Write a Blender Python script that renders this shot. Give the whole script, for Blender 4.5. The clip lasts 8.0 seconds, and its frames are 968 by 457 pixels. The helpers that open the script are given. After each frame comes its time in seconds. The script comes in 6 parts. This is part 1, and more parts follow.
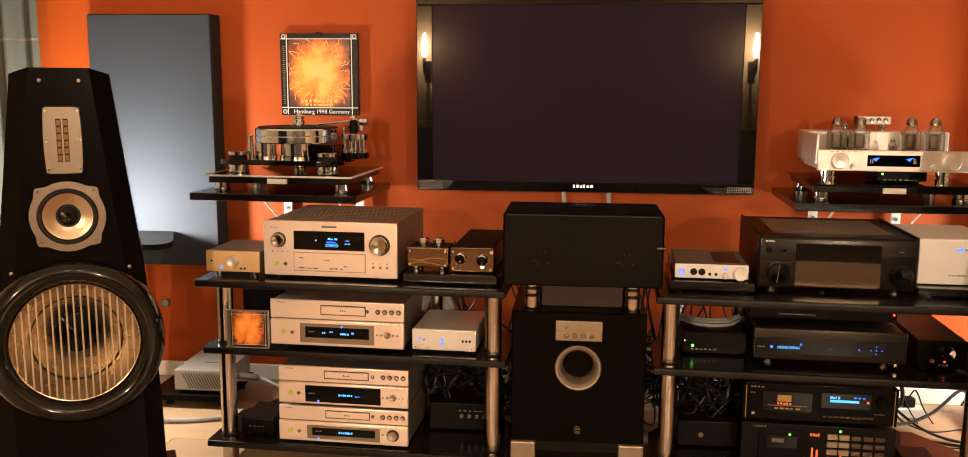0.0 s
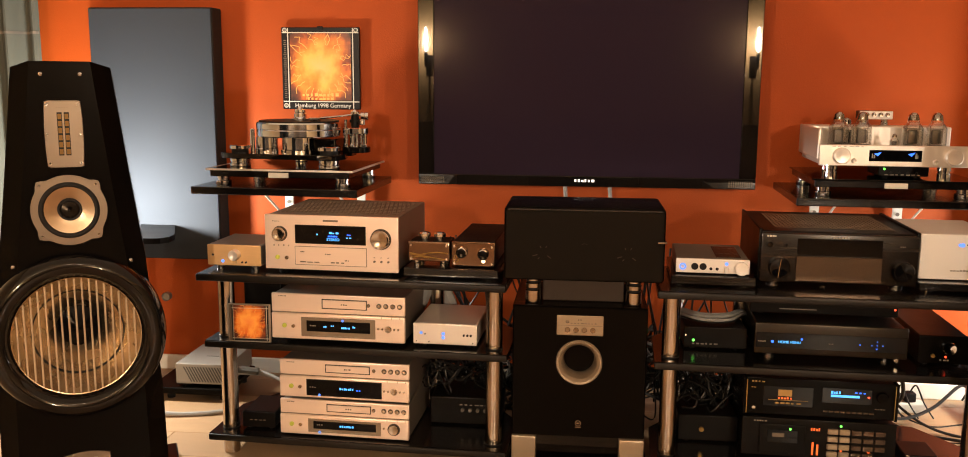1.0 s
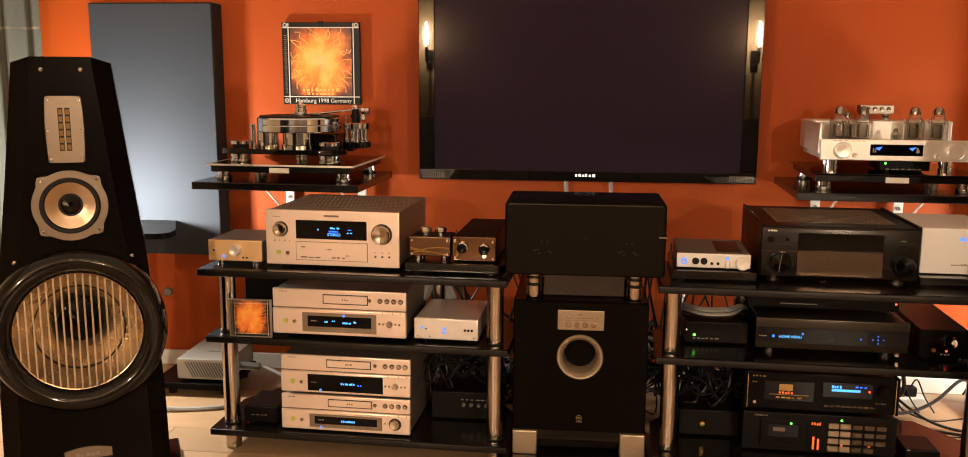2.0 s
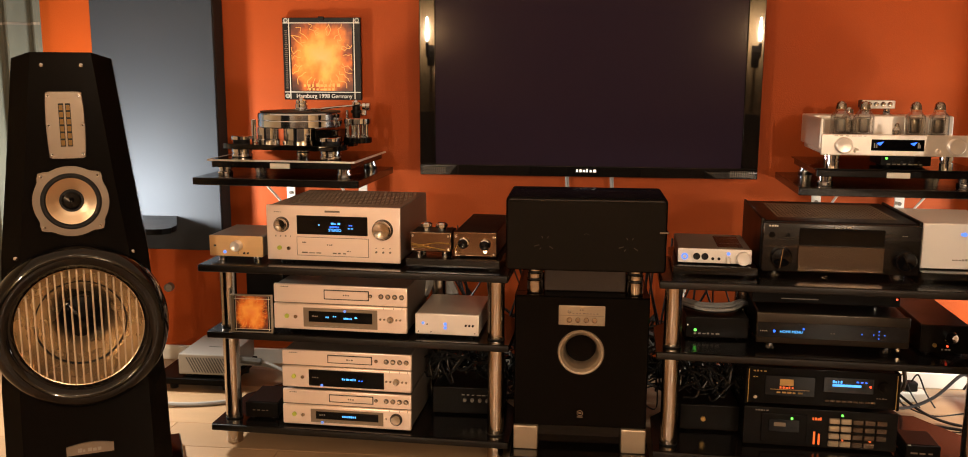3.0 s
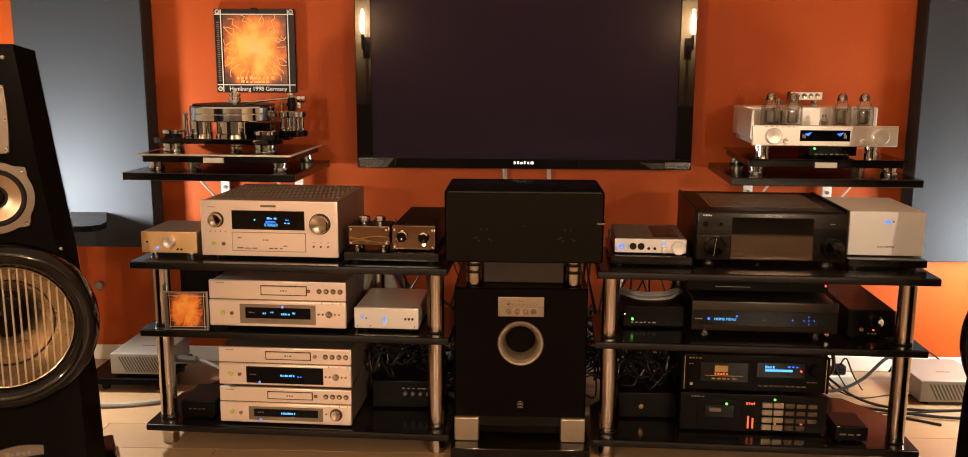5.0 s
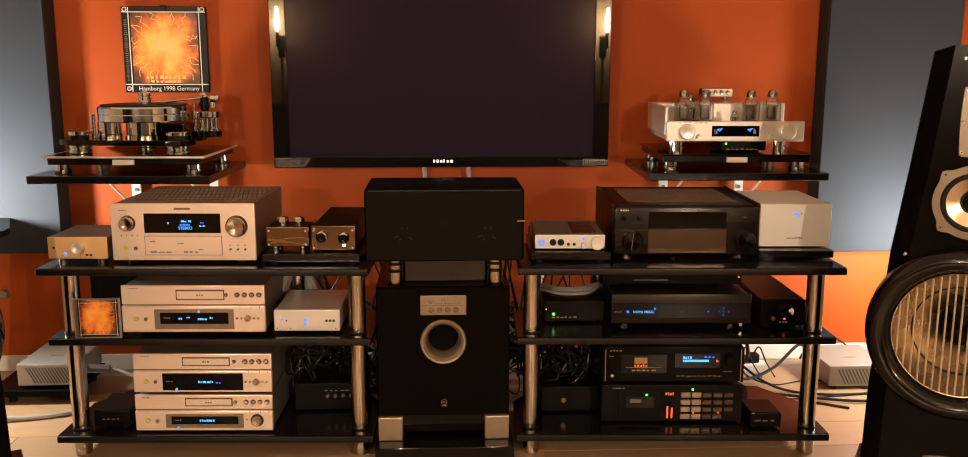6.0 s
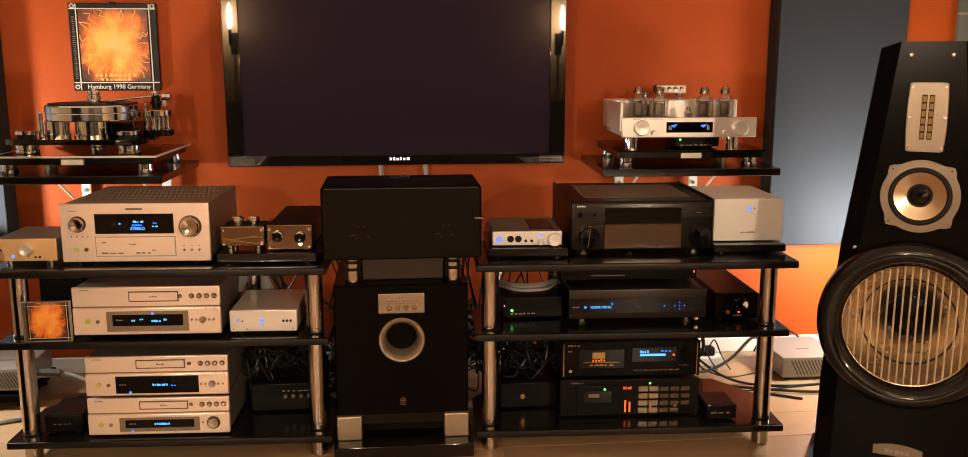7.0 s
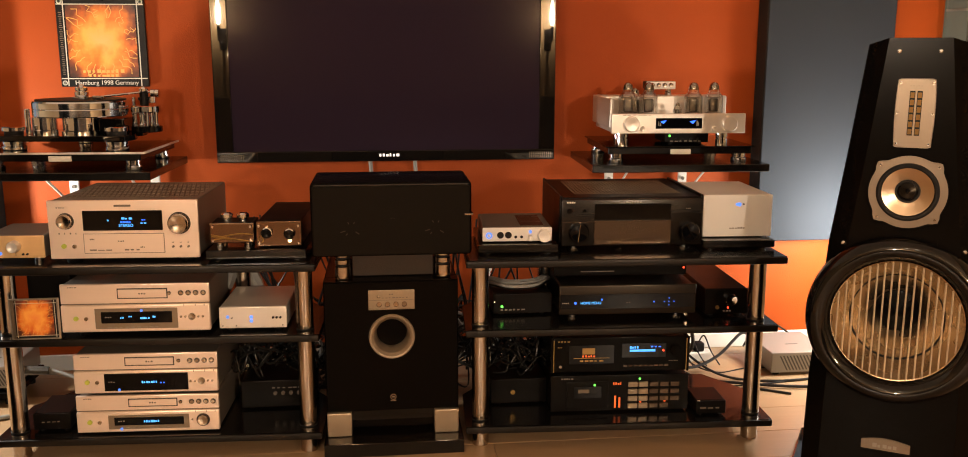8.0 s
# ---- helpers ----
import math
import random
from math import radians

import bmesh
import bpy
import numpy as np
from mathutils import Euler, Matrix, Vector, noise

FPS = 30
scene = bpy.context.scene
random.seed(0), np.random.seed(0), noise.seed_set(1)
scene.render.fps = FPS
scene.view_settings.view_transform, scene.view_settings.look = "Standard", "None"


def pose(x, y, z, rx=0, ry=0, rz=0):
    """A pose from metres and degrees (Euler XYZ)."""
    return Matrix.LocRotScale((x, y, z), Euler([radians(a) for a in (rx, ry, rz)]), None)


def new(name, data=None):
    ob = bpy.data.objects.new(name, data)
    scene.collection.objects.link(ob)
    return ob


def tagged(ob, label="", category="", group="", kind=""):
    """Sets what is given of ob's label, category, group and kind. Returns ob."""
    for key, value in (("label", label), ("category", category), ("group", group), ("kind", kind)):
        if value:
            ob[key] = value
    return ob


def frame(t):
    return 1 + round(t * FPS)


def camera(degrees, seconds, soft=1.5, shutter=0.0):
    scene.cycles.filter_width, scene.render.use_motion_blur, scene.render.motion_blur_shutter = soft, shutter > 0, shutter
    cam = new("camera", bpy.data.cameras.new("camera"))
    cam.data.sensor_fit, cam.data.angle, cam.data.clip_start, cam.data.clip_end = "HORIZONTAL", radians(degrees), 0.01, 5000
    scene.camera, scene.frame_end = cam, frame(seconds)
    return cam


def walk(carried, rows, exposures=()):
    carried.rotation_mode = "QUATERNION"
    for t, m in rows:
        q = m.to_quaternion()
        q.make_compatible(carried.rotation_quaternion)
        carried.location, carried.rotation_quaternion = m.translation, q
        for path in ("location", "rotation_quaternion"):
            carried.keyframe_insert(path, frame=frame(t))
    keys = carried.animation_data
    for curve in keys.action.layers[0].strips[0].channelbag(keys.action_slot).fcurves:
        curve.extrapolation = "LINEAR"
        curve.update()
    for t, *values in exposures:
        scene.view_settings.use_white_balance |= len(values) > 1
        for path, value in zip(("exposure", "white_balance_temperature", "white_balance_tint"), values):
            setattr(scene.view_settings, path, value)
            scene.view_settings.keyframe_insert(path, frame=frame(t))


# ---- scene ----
EYE = 1.22
cam = camera(56.11, 8.0, soft=0.95)
# seconds, yaw, pitch, roll of a camera that turns on its stand
ROWS = [
    (0, 5.88, -8.98, -0.27),
    (0.5, 5.90, -9.20, -0.37),
    (1, 5.97, -9.34, -0.35),
    (1.5, 5.98, -9.51, -0.30),
    (3, 6.06, -9.95, -0.22),
    (3.5, 5.95, -10.11, -0.23),
    (4, 5.56, -10.15, -0.27),
    (4.2, 5.31, -10.21, -0.24),
    (5.3, 0.43, -10.42, -0.21),
    (5.5, -0.70, -10.36, -0.17),
    (6, -2.98, -10.50, -0.08),
    (6.5, -4.41, -10.56, 0.05),
    (7, -5.72, -10.67, 0.00),
    (7.5, -6.13, -10.80, 0.00),
    (8, -6.36, -10.91, -0.03),
]
walk(cam, [(t, pose(0, 0, EYE, 90 + pitch, roll, yaw)) for t, yaw, pitch, roll in ROWS],
     [(0.0, -0.12), (1.5, -0.20), (3.0, -0.36), (8.0, -0.38)])

# ---- world, lamps, exposure ----
world = bpy.data.worlds.new("world")
scene.world = world
world.use_nodes = True
world.node_tree.nodes["Background"].inputs["Color"].default_value = (0.02, 0.016, 0.012, 1)
world.node_tree.nodes["Background"].inputs["Strength"].default_value = 0.2
WALL = 3.56
# the furniture stands slightly askew to the wall
TURN = -2.6
WARM = (1.0, 0.80, 0.58)
LED = (1.0, 0.95, 0.86)


def point_lamp(name, at, watts, colour, radius):
    lamp = bpy.data.lights.new(name, "POINT")
    lamp.energy, lamp.color, lamp.shadow_soft_size = watts, colour, radius
    ob = new(name, lamp)
    ob.matrix_world = pose(*at)
    return ob


point_lamp("lamp_light_west", (-1.78, 3.14, 0.69), 98.0, LED, 0.05)
point_lamp("lamp_light_east", (1.86, 3.18, 0.52), 68.0, LED, 0.10)
CEILING_BULBS = [(-0.42, -0.05, 2.28), (0.05, -0.20, 2.28), (0.45, -0.05, 2.28)]
for at in CEILING_BULBS:
    point_lamp("ceiling_bulb_light", (at[0], at[1], at[2] - 0.09), 7.0, WARM, 0.045)


# ---- materials ----
def mat(name, colour, rough=0.5, metal=0.0, vary=0.12, scale=12.0, bump=0.0, bump_scale=180.0, spec=0.5, coat=0.0, stretch=(1, 1, 1), rough_vary=0.06):
    """A surface with blotches at a large scale, grain at a small one, and fine relief."""
    m = bpy.data.materials.new(name)
    m.use_nodes = True
    nt = m.node_tree
    b = nt.nodes["Principled BSDF"]
    b.inputs["Metallic"].default_value = metal
    b.inputs["Specular IOR Level"].default_value = spec
    b.inputs["Coat Weight"].default_value = coat
    b.inputs["Coat Roughness"].default_value = 0.05
    tc = nt.nodes.new("ShaderNodeTexCoord")
    mp = nt.nodes.new("ShaderNodeMapping")
    mp.inputs["Scale"].default_value = stretch
    nt.links.new(tc.outputs["Object"], mp.inputs["Vector"])
    big = nt.nodes.new("ShaderNodeTexNoise")
    big.inputs["Scale"].default_value = scale
    big.inputs["Detail"].default_value = 4
    fine = nt.nodes.new("ShaderNodeTexNoise")
    fine.inputs["Scale"].default_value = bump_scale
    fine.inputs["Detail"].default_value = 3
    for n in (big, fine):
        nt.links.new(mp.outputs["Vector"], n.inputs["Vector"])
    mix = nt.nodes.new("ShaderNodeMix")
    mix.data_type = "RGBA"
    mix.inputs["A"].default_value = (*[c * (1 - vary) for c in colour], 1)
    mix.inputs["B"].default_value = (*[min(1, c * (1 + vary)) for c in colour], 1)
    avg = nt.nodes.new("ShaderNodeMath")
    avg.operation = "MULTIPLY_ADD"
    avg.inputs[1].default_value = 0.35
    nt.links.new(fine.outputs["Fac"], avg.inputs[0])
    half = nt.nodes.new("ShaderNodeMath")
    half.operation = "MULTIPLY"
    half.inputs[1].default_value = 0.65
    nt.links.new(big.outputs["Fac"], half.inputs[0])
    nt.links.new(half.outputs[0], avg.inputs[2])
    nt.links.new(avg.outputs[0], mix.inputs["Factor"])
    nt.links.new(mix.outputs["Result"], b.inputs["Base Color"])
    rr = nt.nodes.new("ShaderNodeMapRange")
    rr.inputs["To Min"].default_value = max(0.01, rough - rough_vary)
    rr.inputs["To Max"].default_value = min(1, rough + rough_vary)
    nt.links.new(big.outputs["Fac"], rr.inputs["Value"])
    nt.links.new(rr.outputs["Result"], b.inputs["Roughness"])
    if bump:
        bp = nt.nodes.new("ShaderNodeBump")
        bp.inputs["Strength"].default_value = bump
        bp.inputs["Distance"].default_value = 0.002
        nt.links.new(fine.outputs["Fac"], bp.inputs["Height"])
        nt.links.new(bp.outputs["Normal"], b.inputs["Normal"])
    return m


def glow(name, colour, strength):
    m = bpy.data.materials.new(name)
    m.use_nodes = True
    b = m.node_tree.nodes["Principled BSDF"]
    b.inputs["Base Color"].default_value = (*colour, 1)
    b.inputs["Emission Color"].default_value = (*colour, 1)
    b.inputs["Emission Strength"].default_value = strength
    return m


def glass(name, colour=(1, 1, 1), rough=0.02):
    m = bpy.data.materials.new(name)
    m.use_nodes = True
    b = m.node_tree.nodes["Principled BSDF"]
    b.inputs["Base Color"].default_value = (*colour, 1)
    b.inputs["Transmission Weight"].default_value = 1.0
    b.inputs["Roughness"].default_value = rough
    b.inputs["IOR"].default_value = 1.45
    return m


def art_material(name, zoom, bright):
    """A printed picture: an orange ball of fire on black, ragged at its rim."""
    m = bpy.data.materials.new(name)
    m.use_nodes = True
    nt = m.node_tree
    b = nt.nodes["Principled BSDF"]
    b.inputs["Roughness"].default_value = 0.35
    tc = nt.nodes.new("ShaderNodeTexCoord")
    mp = nt.nodes.new("ShaderNodeMapping")
    mp.inputs["Scale"].default_value = (8.0 * zoom, 0.0, 6.9 * zoom)
    nt.links.new(tc.outputs["Object"], mp.inputs["Vector"])
    ns = nt.nodes.new("ShaderNodeTexNoise")
    ns.inputs["Scale"].default_value = 2.2
    ns.inputs["Detail"].default_value = 7
    nt.links.new(mp.outputs["Vector"], ns.inputs["Vector"])
    ln = nt.nodes.new("ShaderNodeVectorMath")
    ln.operation = "LENGTH"
    nt.links.new(mp.outputs["Vector"], ln.inputs[0])
    ad = nt.nodes.new("ShaderNodeMath")
    ad.operation = "MULTIPLY_ADD"
    ad.inputs[1].default_value = 1.15
    nt.links.new(ns.outputs["Fac"], ad.inputs[0])
    nt.links.new(ln.outputs["Value"], ad.inputs[2])
    rp = nt.nodes.new("ShaderNodeValToRGB")
    e = rp.color_ramp.elements
    e[0].position, e[0].color = 0.18, bright
    e[1].position, e[1].color = 0.90, (0.012, 0.010, 0.010, 1)
    for p, c in ((0.46, (0.95, 0.40, 0.07, 1)), (0.62, (0.80, 0.20, 0.02, 1)), (0.74, (0.20, 0.04, 0.010, 1))):
        n = e.new(p)
        n.color = c
    sc = nt.nodes.new("ShaderNodeMath")
    sc.operation = "MULTIPLY"
    sc.inputs[1].default_value = 0.46
    nt.links.new(ad.outputs[0], sc.inputs[0])
    nt.links.new(sc.outputs[0], rp.inputs["Fac"])
    blot = nt.nodes.new("ShaderNodeTexNoise")
    blot.inputs["Scale"].default_value = 1.7
    blot.inputs["Detail"].default_value = 3
    nt.links.new(mp.outputs["Vector"], blot.inputs["Vector"])
    amt = nt.nodes.new("ShaderNodeMapRange")
    amt.inputs["From Min"].default_value, amt.inputs["From Max"].default_value = 0.50, 0.68
    nt.links.new(blot.outputs["Fac"], amt.inputs["Value"])
    ink = nt.nodes.new("ShaderNodeMix")
    ink.data_type = "RGBA"
    ink.blend_type = "MULTIPLY"
    ink.inputs["B"].default_value = (0.92, 0.62, 0.36, 1)
    nt.links.new(amt.outputs["Result"], ink.inputs["Factor"])
    nt.links.new(rp.outputs["Color"], ink.inputs["A"])
    nt.links.new(ink.outputs["Result"], b.inputs["Base Color"])
    return m


def plank_material(name):
    m = mat(name, (0.38, 0.24, 0.13), 0.34, vary=0.22, scale=5, bump=0.15, bump_scale=60, stretch=(1, 9, 1))
    nt = m.node_tree
    b = nt.nodes["Principled BSDF"]
    link = b.inputs["Base Color"].links[0]
    src = link.from_socket
    info = nt.nodes.new("ShaderNodeObjectInfo")
    hsv = nt.nodes.new("ShaderNodeHueSaturation")
    mr = nt.nodes.new("ShaderNodeMapRange")
    mr.inputs["To Min"].default_value, mr.inputs["To Max"].default_value = 0.85, 1.15
    nt.links.new(info.outputs["Random"], mr.inputs["Value"])
    nt.links.new(mr.outputs["Result"], hsv.inputs["Value"])
    nt.links.new(src, hsv.inputs["Color"])
    nt.links.new(hsv.outputs["Color"], b.inputs["Base Color"])
    return m


M_WALL = mat("orange_wall_paint", (0.345, 0.056, 0.005), 0.62, vary=0.12, scale=2.5, bump=0.42, bump_scale=220, spec=0.22)
M_CREAM = mat("golden_wall_paint", (0.27, 0.18, 0.085), 0.7, vary=0.15, scale=9, bump=0.5, bump_scale=200)
M_CEIL = mat("ceiling_paint", (0.70, 0.59, 0.46), 0.8, vary=0.04, scale=2, bump=0.2)
M_WHITE = mat("white_trim_paint", (0.78, 0.75, 0.68), 0.45, vary=0.05)
M_PLANK = plank_material("laminate_plank")
M_GAP = mat("floor_underlay", (0.10, 0.06, 0.035), 0.8)
M_FELT = mat("grey_panel_cloth", (0.0225, 0.028, 0.037), 0.92, vary=0.10, scale=3, bump=0.5, bump_scale=500)
M_FELT_DARK = mat("black_panel_cloth", (0.012, 0.0095, 0.008), 0.9, bump=0.4, bump_scale=500)
M_CURTAIN = mat("curtain_cloth", (0.070, 0.072, 0.055), 0.85, vary=0.2, scale=6, bump=0.4, bump_scale=400)
M_LACQUER = mat("black_piano_lacquer", (0.004, 0.0032, 0.0028), 0.06, vary=0.3, rough_vary=0.03, spec=0.42)
M_SATIN = mat("black_satin_lacquer", (0.0035, 0.0027, 0.0021), 0.20, vary=0.10, rough_vary=0.015, spec=0.045)
M_CLOTH = mat("black_grille_cloth", (0.0080, 0.0058, 0.0040), 0.8, vary=0.2, bump=0.5, bump_scale=900, spec=0.08)
M_SHELF = mat("black_shelf_board", (0.006, 0.0048, 0.0042), 0.18, vary=0.3, rough_vary=0.07, spec=0.35)
M_SHELF_EDGE = mat("black_shelf_edging", (0.0075, 0.0052, 0.0035), 0.40, vary=0.25, bump=0.1, spec=0.25)
M_STEEL = mat("brushed_steel", (0.48, 0.41, 0.34), 0.17, 1.0, vary=0.12, bump=0.12, bump_scale=90, stretch=(6, 6, 0.2))
M_CHROME = mat("polished_chrome", (0.74, 0.77, 0.82), 0.09, 1.0, vary=0.05, rough_vary=0.03)
M_SILVER = mat("champagne_aluminium", (0.84, 0.67, 0.555), 0.34, 0.45, vary=0.05, bump=0.08, bump_scale=60, stretch=(0.15, 6, 6))
M_SILVER2 = mat("silver_aluminium", (0.74, 0.68, 0.61), 0.34, 0.45, vary=0.05, bump=0.08, bump_scale=60, stretch=(0.15, 6, 6))
M_SILVER_DK = mat("shaded_champagne_trim", (0.26, 0.20, 0.14), 0.4, 0.7, vary=0.08)
M_WHITEBOX = mat("pearl_lacquered_metal", (0.72, 0.68, 0.63), 0.42, 0.15, vary=0.04, bump=0.04)
M_GOLDFACE = mat("gold_brushed_face", (0.72, 0.45, 0.21), 0.36, 0.25, vary=0.10, bump=0.1, bump_scale=60, stretch=(0.15, 6, 6))
M_CASE = mat("grey_steel_case", (0.20, 0.17, 0.14), 0.42, 0.55, vary=0.10, bump=0.06)
M_CASE_BLK = mat("black_steel_case", (0.0040, 0.0031, 0.0025), 0.34, 0.0, vary=0.25, bump=0.06, bump_scale=500, spec=0.09)
M_BRONZE = mat("dark_titanium_face", (0.010, 0.0066, 0.0042), 0.26, 0.4, vary=0.25, bump=0.08, bump_scale=60, stretch=(0.15, 6, 6))
M_BRONZE_MID = mat("smoky_brushed_face", (0.026, 0.018, 0.011), 0.30, 0.5, vary=0.12, bump=0.08, bump_scale=60, stretch=(0.15, 6, 6))
M_GLINT = mat("painted_driver_glint", (0.060, 0.048, 0.034), 0.4, 0.3)
M_BRONZE_LT = mat("titanium_flap", (0.080, 0.054, 0.036), 0.27, 0.85, vary=0.03, rough_vary=0.012, bump=0.01, bump_scale=60, stretch=(0.15, 6, 6))
M_WINDOW = mat("black_display_window", (0.002, 0.002, 0.0025), 0.06, vary=0.2, rough_vary=0.02, spec=0.2)
M_SCREEN = mat("plasma_screen_glass", (0.022, 0.0145, 0.026), 0.03, vary=0.06, scale=1.0, rough_vary=0.006, spec=0.05)
M_BEZEL = mat("gloss_black_bezel", (0.006, 0.005, 0.0045), 0.016, vary=0.3, rough_vary=0.006, spec=0.35)
M_RUBBER = mat("black_rubber", (0.008, 0.007, 0.0065), 0.6, vary=0.2, spec=0.2)
M_CABLE = mat("black_cable_jacket", (0.009, 0.0085, 0.008), 0.4, vary=0.3, spec=0.4)
M_CABLE_SHEEN = mat("glossy_black_cable", (0.012, 0.011, 0.010), 0.22, vary=0.3, spec=0.6)
M_CABLE_GREY = mat("grey_cable_jacket", (0.30, 0.29, 0.27), 0.45, vary=0.15)
M_CABLE_WHITE = mat("white_cable_jacket", (0.7, 0.68, 0.63), 0.45, vary=0.1)
M_CONE = mat("champagne_metal_cone", (0.62, 0.49, 0.35), 0.30, 1.0, vary=0.08, bump=0.05)
M_WOOFER = mat("pale_metal_woofer_cone", (0.40, 0.30, 0.19), 0.27, 0.95, vary=0.10, bump=0.08)
M_BAR = mat("cream_grille_bar", (0.52, 0.41, 0.29), 0.35, 0.4, vary=0.06)
M_PLATE = mat("champagne_driver_plate", (0.205, 0.158, 0.115), 0.33, 0.6, vary=0.06, bump=0.06, bump_scale=70)
M_RIBBON_DK = mat("dim_gold_ribbon", (0.13, 0.072, 0.020), 0.4, 0.8, vary=0.2)
M_MIRROR = mat("bronze_mirror_face", (0.16, 0.10, 0.065), 0.07, 0.9, vary=0.1, rough_vary=0.03)
M_RIBBON = mat("gold_ribbon_foil", (0.46, 0.29, 0.09), 0.35, 0.9, vary=0.2)
M_ART = art_material("fire_print", 1.0, (0.80, 0.46, 0.17, 1))
M_ART_SMALL = art_material("small_fire_print", 2.35, (0.9, 0.24, 0.05, 1))
M_PRINT_BLK = mat("black_print", (0.009, 0.008, 0.008), 0.38, vary=0.3, spec=0.18)
M_PRINT_LINE = mat("pale_print_line", (0.62, 0.58, 0.50), 0.45, vary=0.1)
M_CLEAR_EDGE = mat("clear_case_edge", (0.30, 0.26, 0.21), 0.15, 0.2, vary=0.3)
M_BOLT = mat("orange_print_line", (0.85, 0.42, 0.10), 0.45, vary=0.2)
M_TUBE = bpy.data.materials.new("thin_valve_glass")
M_TUBE.use_nodes = True
nt = M_TUBE.node_tree
nt.nodes.clear()
clear_n, gloss_n, mix_n, out_n = [nt.nodes.new(k) for k in ("ShaderNodeBsdfTransparent", "ShaderNodeBsdfGlossy", "ShaderNodeMixShader", "ShaderNodeOutputMaterial")]
clear_n.inputs["Color"].default_value = (0.92, 0.92, 0.91, 1)
gloss_n.inputs["Roughness"].default_value = 0.02
rim_n, ramp_n = nt.nodes.new("ShaderNodeLayerWeight"), nt.nodes.new("ShaderNodeMapRange")
rim_n.inputs["Blend"].default_value = 0.5
ramp_n.inputs["To Min"].default_value, ramp_n.inputs["To Max"].default_value = 0.10, 0.75
nt.links.new(rim_n.outputs["Facing"], ramp_n.inputs["Value"])
nt.links.new(ramp_n.outputs["Result"], mix_n.inputs["Fac"])
nt.links.new(clear_n.outputs[0], mix_n.inputs[1])
nt.links.new(gloss_n.outputs[0], mix_n.inputs[2])
nt.links.new(mix_n.outputs[0], out_n.inputs["Surface"])
M_GETTER = mat("tube_getter_mirror", (0.30, 0.27, 0.24), 0.10, 1.0)
M_PLATE_GREY = mat("grey_tube_anode", (0.045, 0.038, 0.032), 0.4, 0.4)
M_SUB_TRIM = mat("dull_silver_trim", (0.35, 0.27, 0.185), 0.34, 0.6, vary=0.08, bump=0.06)
M_KNOB = mat("turned_knob_metal", (0.46, 0.38, 0.30), 0.20, 1.0, vary=0.10, bump=0.05)
M_TRAY_GAP = mat("tray_gap_brown", (0.045, 0.030, 0.020), 0.5, 0.3)
M_PSU = mat("silver_grey_ribbed_metal", (0.30, 0.28, 0.245), 0.42, 0.4, vary=0.08, bump=0.05)
M_PSU_DK = mat("groove_shadow_grey", (0.085, 0.08, 0.07), 0.6, 0.2)
M_BLUE = glow("blue_display", (0.02, 0.13, 1.0), 2.4)
M_CYAN = glow("cyan_display", (0.08, 0.42, 1.0), 1.5)
M_BLUE_LED = glow("blue_led", (0.08, 0.24, 1.0), 1.3)
M_GREEN_LED = glow("green_led", (0.15, 1.0, 0.10), 2.5)
M_LIME = glow("lime_power_button", (0.42, 0.44, 0.05), 0.12)
M_RED_LED = glow("red_led", (1.0, 0.06, 0.02), 4.0)
M_ORANGE_LED = glow("orange_display", (1.0, 0.16, 0.03), 0.7)
M_DIM_GOLD = glow("dim_lit_label", (0.35, 0.19, 0.05), 0.12)
# The mark's bright reflection is put in as emission
M_LOGO = glow("emissive_maker_mark", (1.0, 0.97, 0.9), 1.1)
M_FOAM = mat("dark_brown_foam", (0.035, 0.022, 0.014), 0.85, vary=0.2, bump=0.4)
M_WARM_LED = glow("warm_white_led", (1.0, 0.72, 0.42), 3.0)
M_BULB = glow("glowing_bulb", (1.0, 0.80, 0.60), 8000.0)
M_LEGEND = mat("pale_legend_print", (0.26, 0.23, 0.19), 0.5, 0.2)
M_VENT = mat("tan_vent_mesh", (0.13, 0.082, 0.044), 0.4, 0.3)
M_LEGEND_DK = mat("dark_legend_print", (0.16, 0.12, 0.085), 0.5, 0.2)


# ---- mesh helpers ----
def box(bm, x0, x1, y0, y1, z0, z1, bevel=0.0, seg=1):
    r = bmesh.ops.create_cube(bm, size=1.0)
    v = r["verts"]
    for p in v:
        p.co = Vector((x0 + (p.co.x + 0.5) * (x1 - x0), y0 + (p.co.y + 0.5) * (y1 - y0), z0 + (p.co.z + 0.5) * (z1 - z0)))
    if bevel:
        edges = list({e for p in v for e in p.link_edges})
        bmesh.ops.bevel(bm, geom=edges, offset=bevel, offset_type="OFFSET", segments=seg, profile=0.5, affect="EDGES")
    return bm


